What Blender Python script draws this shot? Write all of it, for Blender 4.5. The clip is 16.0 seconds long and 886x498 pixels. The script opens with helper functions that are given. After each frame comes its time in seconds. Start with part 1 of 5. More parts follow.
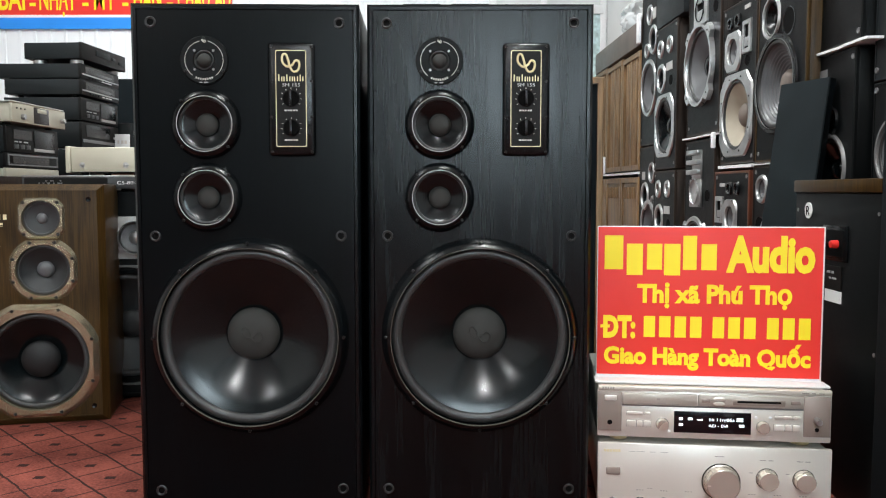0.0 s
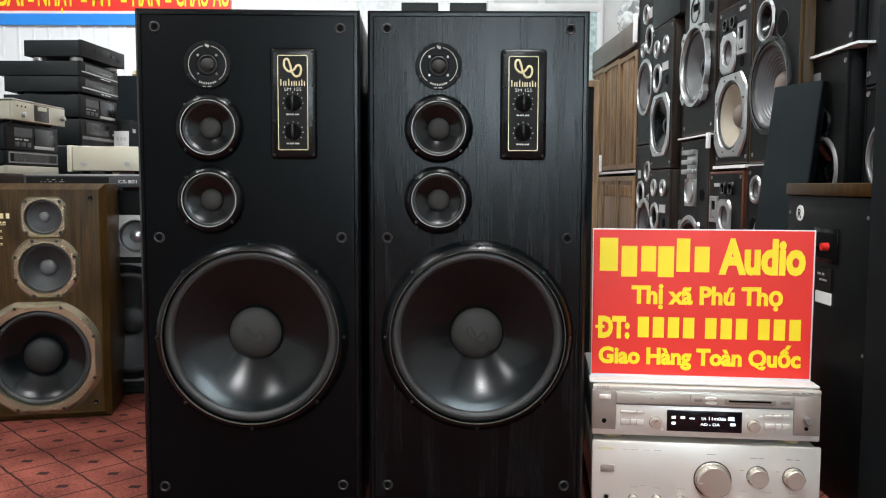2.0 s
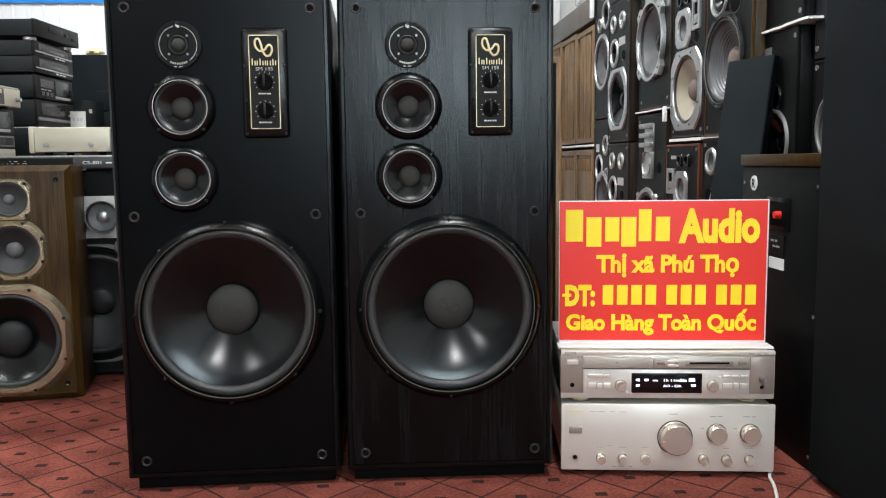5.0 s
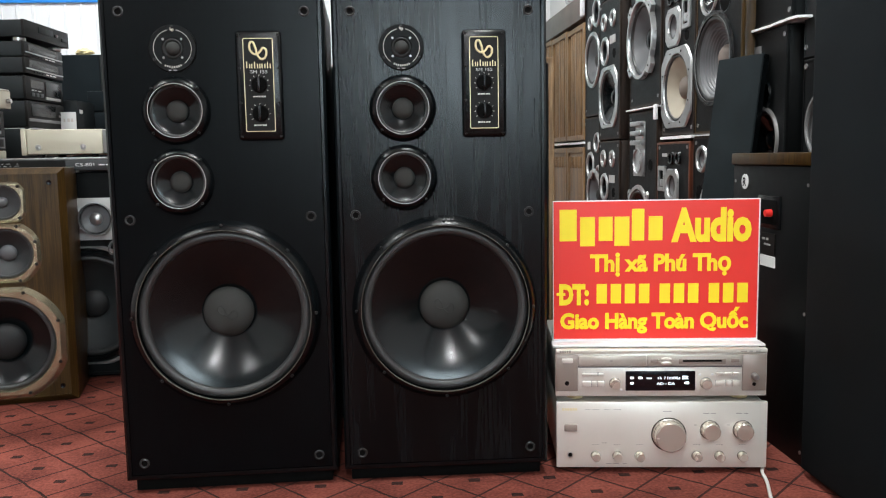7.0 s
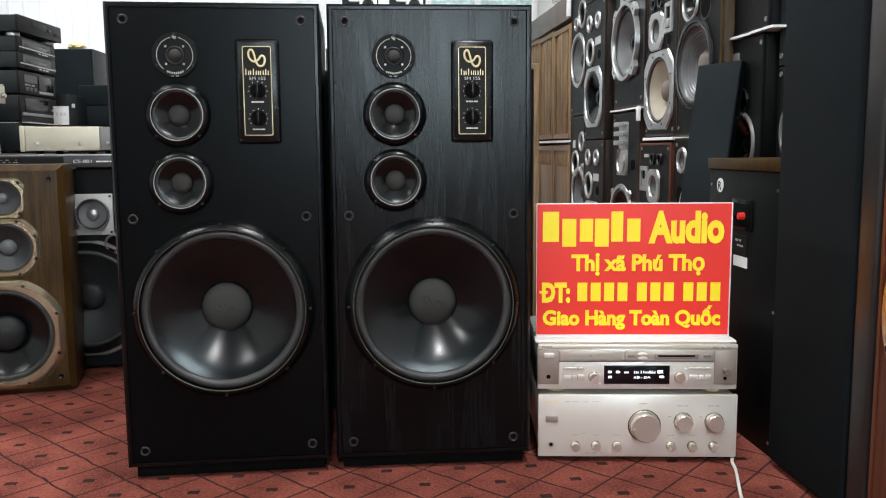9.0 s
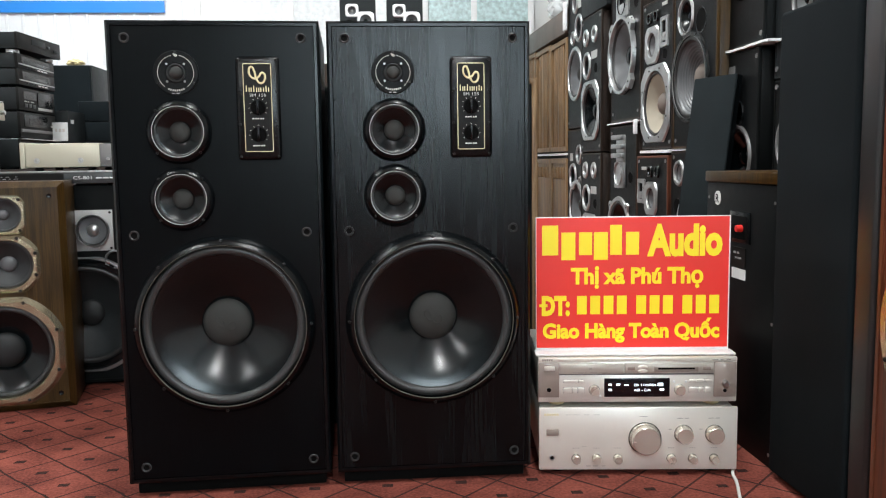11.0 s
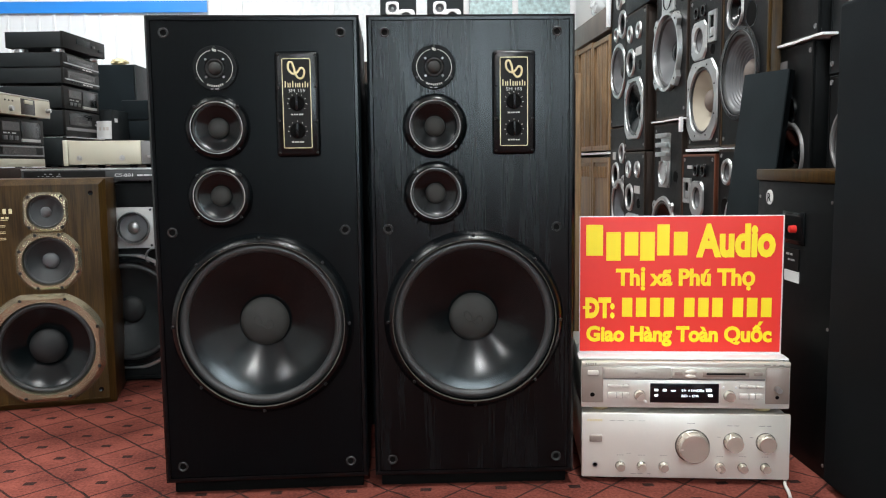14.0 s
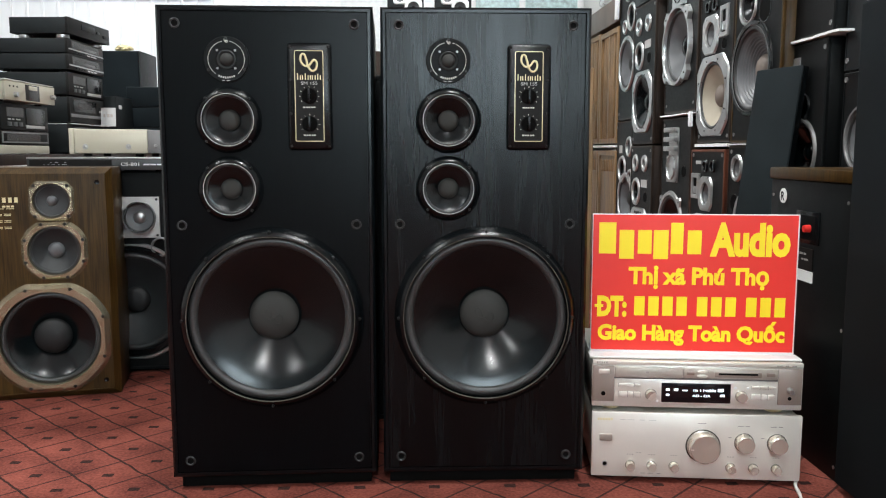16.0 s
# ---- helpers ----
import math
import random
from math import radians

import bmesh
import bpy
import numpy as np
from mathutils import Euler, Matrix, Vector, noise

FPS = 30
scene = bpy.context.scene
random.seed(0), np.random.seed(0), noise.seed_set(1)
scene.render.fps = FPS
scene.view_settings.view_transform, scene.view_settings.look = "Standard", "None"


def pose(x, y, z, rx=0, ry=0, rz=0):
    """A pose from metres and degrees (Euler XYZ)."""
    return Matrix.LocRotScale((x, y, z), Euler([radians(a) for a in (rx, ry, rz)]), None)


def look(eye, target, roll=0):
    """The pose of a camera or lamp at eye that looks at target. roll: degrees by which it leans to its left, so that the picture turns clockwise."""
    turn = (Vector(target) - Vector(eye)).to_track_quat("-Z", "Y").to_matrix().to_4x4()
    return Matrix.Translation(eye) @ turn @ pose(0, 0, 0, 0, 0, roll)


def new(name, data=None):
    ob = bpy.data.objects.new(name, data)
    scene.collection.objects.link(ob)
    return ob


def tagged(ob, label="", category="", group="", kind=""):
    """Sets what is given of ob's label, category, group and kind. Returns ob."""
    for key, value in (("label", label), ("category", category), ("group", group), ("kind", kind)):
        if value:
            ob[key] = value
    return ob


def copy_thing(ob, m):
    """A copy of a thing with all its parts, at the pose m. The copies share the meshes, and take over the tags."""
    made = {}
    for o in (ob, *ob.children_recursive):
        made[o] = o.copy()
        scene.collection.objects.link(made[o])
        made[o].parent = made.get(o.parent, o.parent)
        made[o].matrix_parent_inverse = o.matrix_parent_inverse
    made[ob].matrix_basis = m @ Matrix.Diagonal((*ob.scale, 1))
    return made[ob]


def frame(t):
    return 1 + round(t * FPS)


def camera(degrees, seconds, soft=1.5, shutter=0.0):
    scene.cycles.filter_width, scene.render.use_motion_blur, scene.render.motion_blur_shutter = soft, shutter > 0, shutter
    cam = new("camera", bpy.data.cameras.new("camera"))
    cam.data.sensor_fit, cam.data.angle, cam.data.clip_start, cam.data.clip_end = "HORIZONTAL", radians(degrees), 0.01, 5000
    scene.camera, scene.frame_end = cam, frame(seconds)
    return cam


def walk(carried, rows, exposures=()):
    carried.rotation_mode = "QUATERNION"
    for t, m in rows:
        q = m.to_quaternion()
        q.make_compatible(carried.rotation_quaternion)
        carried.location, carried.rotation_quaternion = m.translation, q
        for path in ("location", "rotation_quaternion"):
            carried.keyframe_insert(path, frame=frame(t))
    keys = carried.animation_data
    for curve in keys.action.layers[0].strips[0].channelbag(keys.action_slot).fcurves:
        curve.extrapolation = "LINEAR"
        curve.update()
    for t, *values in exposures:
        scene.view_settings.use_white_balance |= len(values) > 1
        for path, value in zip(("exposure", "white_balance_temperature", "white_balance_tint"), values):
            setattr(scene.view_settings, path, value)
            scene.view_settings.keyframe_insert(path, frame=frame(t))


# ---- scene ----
cam = camera(56.9, 16.0, soft=1.15)
PATH = [
    (0, (0.003, -0.033, 0.645), (-0.013, 1.961, 0.502), -0.0),
    (0.5, (0.004, -0.035, 0.647), (-0.012, 1.959, 0.503), -0.0),
    (1, (0.009, -0.04, 0.651), (-0.009, 1.955, 0.503), 0.0),
    (1.5, (0.002, -0.053, 0.654), (-0.006, 1.942, 0.505), 0.3),
    (2, (-0.001, -0.063, 0.661), (-0.008, 1.931, 0.505), 0.2),
    (2.5, (-0.007, -0.08, 0.659), (-0.011, 1.914, 0.496), 0.4),
    (3, (-0.008, -0.087, 0.66), (-0.003, 1.905, 0.48), 0.4),
    (3.5, (-0.008, -0.097, 0.658), (0.01, 1.895, 0.477), 0.2),
    (4, (-0.013, -0.106, 0.659), (0.041, 1.883, 0.462), -0.1),
    (6.5, (-0.041, -0.115, 0.665), (0.068, 1.87, 0.446), -0.9),
    (7, (-0.037, -0.121, 0.67), (0.079, 1.863, 0.448), -1.0),
    (7.5, (-0.046, -0.133, 0.675), (0.083, 1.85, 0.446), -0.9),
    (8, (-0.048, -0.158, 0.679), (0.089, 1.823, 0.444), -0.6),
    (8.5, (-0.046, -0.196, 0.69), (0.101, 1.784, 0.447), -0.4),
    (11, (-0.052, -0.21, 0.699), (0.103, 1.773, 0.489), -0.8),
    (11.5, (-0.045, -0.212, 0.697), (0.108, 1.771, 0.491), -1.2),
    (12, (-0.041, -0.203, 0.698), (0.115, 1.78, 0.488), -1.4),
    (12.5, (-0.034, -0.194, 0.697), (0.112, 1.79, 0.488), -1.2),
    (13, (-0.04, -0.181, 0.693), (0.087, 1.804, 0.485), -1.0),
    (13.5, (-0.046, -0.175, 0.695), (0.019, 1.813, 0.486), -0.8),
    (14, (-0.054, -0.168, 0.693), (0.007, 1.82, 0.484), -0.7),
    (14.5, (-0.061, -0.153, 0.697), (0.006, 1.833, 0.477), -0.4),
    (15, (-0.064, -0.149, 0.703), (0.004, 1.837, 0.472), -0.2),
    (15.5, (-0.074, -0.15, 0.704), (-0.006, 1.835, 0.471), 0.1),
    (16, (-0.078, -0.149, 0.706), (-0.017, 1.836, 0.47), 0.0),
]
walk(cam, [(t, look(eye, target, roll)) for t, eye, target, roll in PATH])

# ---- world and light ----
world = bpy.data.worlds.new("world")
scene.world = world
world.use_nodes = True
world.node_tree.nodes["Background"].inputs[0].default_value = (0.85, 0.92, 1.0, 1)
world.node_tree.nodes["Background"].inputs[1].default_value = 0.15
scene.view_settings.exposure = 0.10


def tube_light(x, y, z, length, power, along="y"):
    d = bpy.data.lights.new("tube_light", "AREA")
    d.shape, d.size, d.size_y, d.energy = "RECTANGLE", 0.12, length, power
    d.color = (0.97, 1.0, 1.0)
    ob = new("tube_light", d)
    ob.matrix_basis = pose(x, y, z, 0, 0, 0 if along == "y" else 90)
    return ob


LAMPS = [(0.30, 0.55, 54), (-1.75, 0.55, 36), (0.30, 3.3, 43), (-1.75, 3.5, 76), (-0.05, -3.0, 95), (-2.70, -4.2, 70)]
for lx, ly, lp in LAMPS:
    tube_light(lx, ly, 2.88, 0.9, lp)


# ---- materials ----
def material(name, color, rough=0.5, metal=0.0, spec=0.5, vary=0.12, scale=6.0, bump=0.0, bump_scale=200.0, coat=0.0, emit=0.0):
    m = bpy.data.materials.new(name)
    m.use_nodes = True
    nt = m.node_tree
    b = nt.nodes["Principled BSDF"]
    b.inputs["Roughness"].default_value = rough
    b.inputs["Metallic"].default_value = metal
    b.inputs["Specular IOR Level"].default_value = spec
    b.inputs["Coat Weight"].default_value = coat
    tc = nt.nodes.new("ShaderNodeTexCoord")
    n1 = nt.nodes.new("ShaderNodeTexNoise")
    n1.inputs["Scale"].default_value, n1.inputs["Detail"].default_value = scale, 6
    nt.links.new(tc.outputs["Object"], n1.inputs["Vector"])
    ramp = nt.nodes.new("ShaderNodeMapRange")
    ramp.inputs["From Min"].default_value, ramp.inputs["From Max"].default_value = 0.3, 0.7
    ramp.inputs["To Min"].default_value, ramp.inputs["To Max"].default_value = 1 - vary, 1 + vary
    nt.links.new(n1.outputs["Fac"], ramp.inputs["Value"])
    mul = nt.nodes.new("ShaderNodeVectorMath")
    mul.operation = "SCALE"
    mul.inputs[0].default_value = color[:3]
    nt.links.new(ramp.outputs["Result"], mul.inputs["Scale"])
    nt.links.new(mul.outputs[0], b.inputs["Base Color"])
    r2 = nt.nodes.new("ShaderNodeMapRange")
    r2.inputs["From Min"].default_value, r2.inputs["From Max"].default_value = 0.3, 0.7
    r2.inputs["To Min"].default_value, r2.inputs["To Max"].default_value = max(0.02, rough - 0.03), min(1, rough + 0.03)
    n2 = nt.nodes.new("ShaderNodeTexNoise")
    n2.inputs["Scale"].default_value, n2.inputs["Detail"].default_value = scale * 4, 4
    nt.links.new(tc.outputs["Object"], n2.inputs["Vector"])
    nt.links.new(n2.outputs["Fac"], r2.inputs["Value"])
    nt.links.new(r2.outputs["Result"], b.inputs["Roughness"])
    if bump:
        n3 = nt.nodes.new("ShaderNodeTexNoise")
        n3.inputs["Scale"].default_value, n3.inputs["Detail"].default_value = bump_scale, 3
        nt.links.new(tc.outputs["Object"], n3.inputs["Vector"])
        bn = nt.nodes.new("ShaderNodeBump")
        bn.inputs["Strength"].default_value, bn.inputs["Distance"].default_value = bump, 0.001
        nt.links.new(n3.outputs["Fac"], bn.inputs["Height"])
        nt.links.new(bn.outputs["Normal"], b.inputs["Normal"])
    if emit:
        b.inputs["Emission Color"].default_value = (*color[:3], 1)
        b.inputs["Emission Strength"].default_value = emit
    return m


def wood(name, dark, light, rough=0.45, grain=60.0, stretch=(1, 1, 0.04), bump=0.25, rings=0.6, spec=0.4, gloss=1.0):
    """Wood with grain along local z: fine pores and broad cathedral figure."""
    m = bpy.data.materials.new(name)
    m.use_nodes = True
    nt = m.node_tree
    b = nt.nodes["Principled BSDF"]
    b.inputs["Roughness"].default_value = rough
    b.inputs["Specular IOR Level"].default_value = spec
    tc = nt.nodes.new("ShaderNodeTexCoord")
    mp = nt.nodes.new("ShaderNodeMapping")
    mp.inputs["Scale"].default_value = stretch
    nt.links.new(tc.outputs["Object"], mp.inputs["Vector"])
    fine = nt.nodes.new("ShaderNodeTexNoise")
    fine.inputs["Scale"].default_value, fine.inputs["Detail"].default_value = grain * 5, 5
    nt.links.new(mp.outputs[0], fine.inputs["Vector"])
    mp2 = nt.nodes.new("ShaderNodeMapping")
    mp2.inputs["Scale"].default_value = (1, 1, 0.12)
    nt.links.new(tc.outputs["Object"], mp2.inputs["Vector"])
    broad = nt.nodes.new("ShaderNodeTexNoise")
    broad.inputs["Scale"].default_value, broad.inputs["Detail"].default_value, broad.inputs["Distortion"].default_value = grain * 0.12, 2, 0.4
    nt.links.new(mp2.outputs[0], broad.inputs["Vector"])
    wave = nt.nodes.new("ShaderNodeMath")
    wave.operation = "MULTIPLY"
    wave.inputs[1].default_value = 55.0
    nt.links.new(broad.outputs["Fac"], wave.inputs[0])
    sn = nt.nodes.new("ShaderNodeMath")
    sn.operation = "SINE"
    nt.links.new(wave.outputs[0], sn.inputs[0])
    mixv = nt.nodes.new("ShaderNodeMath")
    mixv.operation = "MULTIPLY_ADD"
    mixv.inputs[1].default_value = 0.22 * rings
    nt.links.new(sn.outputs[0], mixv.inputs[0])
    nt.links.new(fine.outputs["Fac"], mixv.inputs[2])
    ramp = nt.nodes.new("ShaderNodeValToRGB")
    ramp.color_ramp.elements[0].position, ramp.color_ramp.elements[0].color = 0.3, (*dark, 1)
    ramp.color_ramp.elements[1].position, ramp.color_ramp.elements[1].color = 0.72, (*light, 1)
    nt.links.new(mixv.outputs[0], ramp.inputs["Fac"])
    nt.links.new(ramp.outputs["Color"], b.inputs["Base Color"])
    rr = nt.nodes.new("ShaderNodeMapRange")
    rr.inputs["To Min"].default_value, rr.inputs["To Max"].default_value = rough - 0.07 * gloss, rough + 0.10 * gloss
    nt.links.new(mixv.outputs[0], rr.inputs["Value"])
    nt.links.new(rr.outputs["Result"], b.inputs["Roughness"])
    bn = nt.nodes.new("ShaderNodeBump")
    bn.inputs["Strength"].default_value, bn.inputs["Distance"].default_value = bump, 0.0006
    nt.links.new(mixv.outputs[0], bn.inputs["Height"])
    nt.links.new(bn.outputs["Normal"], b.inputs["Normal"])
    return m


BLACK_ASH = wood("black_ash", (0.0005, 0.0009, 0.0012), (0.0020, 0.0031, 0.0037), 0.25, 40, bump=0.30, rings=0.8, spec=0.23, gloss=0.7)
# black ash with less grain and gloss, putting the left tower's weaker sheen into it
BLACK_SMOOTH_DIMMED = wood("black_smooth_dimmed", (0.0005, 0.0010, 0.0014), (0.0012, 0.0022, 0.0028), 0.29, 55, bump=0.04, rings=0.25, spec=0.13, gloss=0.15)
BLACK_EDGE = material("black_satin_edge", (0.002, 0.0030, 0.0036), 0.22, vary=0.1, scale=5, spec=0.25)
EDGE_GREY = material("grey_satin_edge", (0.014, 0.0150, 0.0155), 0.38, vary=0.25, scale=7, spec=0.5)
TRIM_DIM = material("bronze_trim", (0.13, 0.118, 0.10), 0.35, metal=0.5, vary=0.1)
WALNUT = wood("walnut", (0.021, 0.0108, 0.0022), (0.062, 0.0335, 0.0078), 0.33, 60, bump=0.25, rings=0.45, spec=0.22)
WALNUT_DARK = wood("walnut_dark", (0.010, 0.0062, 0.0045), (0.027, 0.0170, 0.0120), 0.45, 60, bump=0.2, spec=0.2)
ROSEWOOD = wood("rosewood", (0.05, 0.014, 0.007), (0.12, 0.035, 0.016), 0.4, 60, bump=0.2)
TAN_WOOD = wood("tan_wood", (0.115, 0.066, 0.028), (0.25, 0.150, 0.070), 0.45, 60, bump=0.2)
BLACK_PLASTIC = material("black_plastic", (0.0026, 0.0036, 0.0042), 0.22, spec=0.30, vary=0.15, bump=0.15, bump_scale=900)
BLACK_GLOSS = material("black_gloss", (0.003, 0.0033, 0.0036), 0.25, vary=0.1)
BLACK_VINYL = material("black_vinyl", (0.0036, 0.0045, 0.0048), 0.45, spec=0.13, vary=0.2, scale=9, bump=0.3, bump_scale=500)
RUBBER = material("rubber", (0.026, 0.027, 0.027), 0.42, vary=0.12, scale=14)
CONE = material("cone_black", (0.0022, 0.0038, 0.0044), 0.20, vary=0.15, scale=6, spec=0.36)
CONE_GREY = material("cone_grey", (0.10, 0.105, 0.11), 0.42, vary=0.2, scale=12, bump=0.2, bump_scale=300)
CONE_CREAM = material("cone_cream", (0.36, 0.32, 0.25), 0.6, vary=0.12, scale=12, bump=0.2, bump_scale=300)
MESH_GREY = material("mesh_grey", (0.017, 0.020, 0.021), 0.5, vary=0.2, scale=30, bump=0.4, bump_scale=900)
DUST_CAP = material("dust_cap", (0.020, 0.021, 0.019), 0.75, vary=0.12, scale=20, bump=0.3, bump_scale=900)
CAP_TAN = material("cap_tan", (0.16, 0.13, 0.11), 0.7, vary=0.12, scale=20)
CREAM_TRIM = material("cream_trim", (0.66, 0.64, 0.57), 0.4, vary=0.08)
GOLD_PRINT = material("gold_print", (0.72, 0.62, 0.36), 0.4, metal=0.2, vary=0.08)
PRINT_GREY = material("print_grey", (0.42, 0.42, 0.41), 0.5, vary=0.05)
PRINT_DIM = material("print_dim", (0.33, 0.30, 0.27), 0.5, vary=0.05)
WHITE_PRINT = material("white_print", (0.75, 0.75, 0.73), 0.5, vary=0.05)
SILVER = material("silver_frame", (0.47, 0.48, 0.48), 0.30, metal=0.85, vary=0.18, scale=15)
CHAMP_FRAME = material("champagne_frame", (0.40, 0.355, 0.245), 0.24, metal=0.8, vary=0.03, scale=5)
CHAMPAGNE = material("champagne_metal", (0.72, 0.685, 0.625), 0.32, metal=0.38, vary=0.05, scale=5, bump=0.05, bump_scale=700)
CHAMP_PINK = material("champagne_dark", (0.29, 0.240, 0.210), 0.36, metal=0.3, vary=0.05, scale=5)
CHAMP_MID = material("champagne_mid", (0.46, 0.42, 0.37), 0.34, metal=0.35, vary=0.05, scale=5)
KNOB = material("knob_metal", (0.66, 0.61, 0.53), 0.26, metal=0.7, vary=0.01, scale=3)
CASE_CREAM = material("case_cream", (0.50, 0.47, 0.37), 0.42, metal=0.25, vary=0.06, scale=6)
STEEL = material("steel", (0.45, 0.45, 0.45), 0.3, metal=0.9)
DARK_BROWN = material("dark_brown_veneer", (0.125, 0.098, 0.082), 0.45, vary=0.2, scale=8)
SCREW = material("screw_black", (0.008, 0.008, 0.008), 0.35, spec=0.3)
DARK_HOLE = material("dark_hole", (0.003, 0.003, 0.003), 0.8, spec=0.06)
CASE_DARK = material("case_dark", (0.0085, 0.0112, 0.0122), 0.5, spec=0.22, vary=0.15, bump=0.2, bump_scale=700)
PANEL_DARK = material("panel_dark", (0.0045, 0.0040, 0.0035), 0.5, spec=0.2, vary=0.1)
PANEL_BROWN = material("panel_brown", (0.024, 0.019, 0.017), 0.25, spec=0.25, vary=0.12)
DECK_GREY = material("deck_grey", (0.045, 0.047, 0.048), 0.35, metal=0.3, vary=0.15)
CAP_BLACK = material("cap_black", (0.0075, 0.0085, 0.0090), 0.6, spec=0.4, vary=0.2, scale=25, bump=0.3, bump_scale=600)
GREY_TRIM = material("grey_trim", (0.20, 0.20, 0.20), 0.4, metal=0.4, vary=0.1)
DISPLAY = material("display_glass", (0.004, 0.004, 0.006), 0.12, vary=0.05)
DISPLAY_LIT = material("display_lit", (0.85, 0.95, 1.0), 0.5, emit=1.6)
SIGN_RED = material("sign_red", (0.82, 0.036, 0.026), 0.35, vary=0.03, scale=3)
SIGN_YELLOW = material("sign_yellow", (0.97, 0.78, 0.02), 0.4, vary=0.03)
SIGN_BLUE = material("sign_blue", (0.02, 0.26, 0.80), 0.4, vary=0.03)
PVC_WHITE = material("pvc_white", (0.80, 0.80, 0.80), 0.35, vary=0.04)
PAPER = material("paper", (0.78, 0.78, 0.76), 0.8, vary=0.06)
FOAM = material("foam_white", (0.78, 0.79, 0.80), 0.85, vary=0.08, scale=30)
GRILLE_CLOTH = material("grille_cloth", (0.0058, 0.0086, 0.0102), 0.9, spec=0.1, vary=0.25, scale=5, bump=0.8, bump_scale=1100)
# a lighter mix of GRILLE_CLOTH for the leaning panel
GRILLE_GREY = material("grey_grille_cloth", (0.0135, 0.0182, 0.0202), 0.9, spec=0.1, vary=0.25, scale=5, bump=0.8, bump_scale=1100)
PAPER_YELLOW = material("yellowed_paper", (0.62, 0.53, 0.30), 0.8, vary=0.12, scale=30)
RED_KNOB = material("red_knob", (0.65, 0.02, 0.015), 0.4)
BLUE_TAG = material("blue_tag", (0.02, 0.06, 0.5), 0.4)
WALL_WHITE = material("wall_white", (0.80, 0.82, 0.84), 0.5, vary=0.04, scale=2.5)
WALL_PLASTER = material("wall_plaster", (0.70, 0.71, 0.70), 0.85, vary=0.06, scale=2, bump=0.2, bump_scale=60)
CEILING_MAT = material("ceiling_paint", (0.72, 0.73, 0.73), 0.85, vary=0.05, scale=2)
CABLE_WHITE = material("cable_white", (0.75, 0.73, 0.70), 0.5)
CLEAR_WRAP = material("clear_wrap", (0.62, 0.65, 0.66), 0.12, vary=0.15, scale=20)
LAMP_WHITE = material("lamp_white", (0.9, 0.9, 0.88), 0.5)
TUBE_GLOW = material("tube_glow", (1.0, 0.97, 0.92), 0.5, emit=6.0)


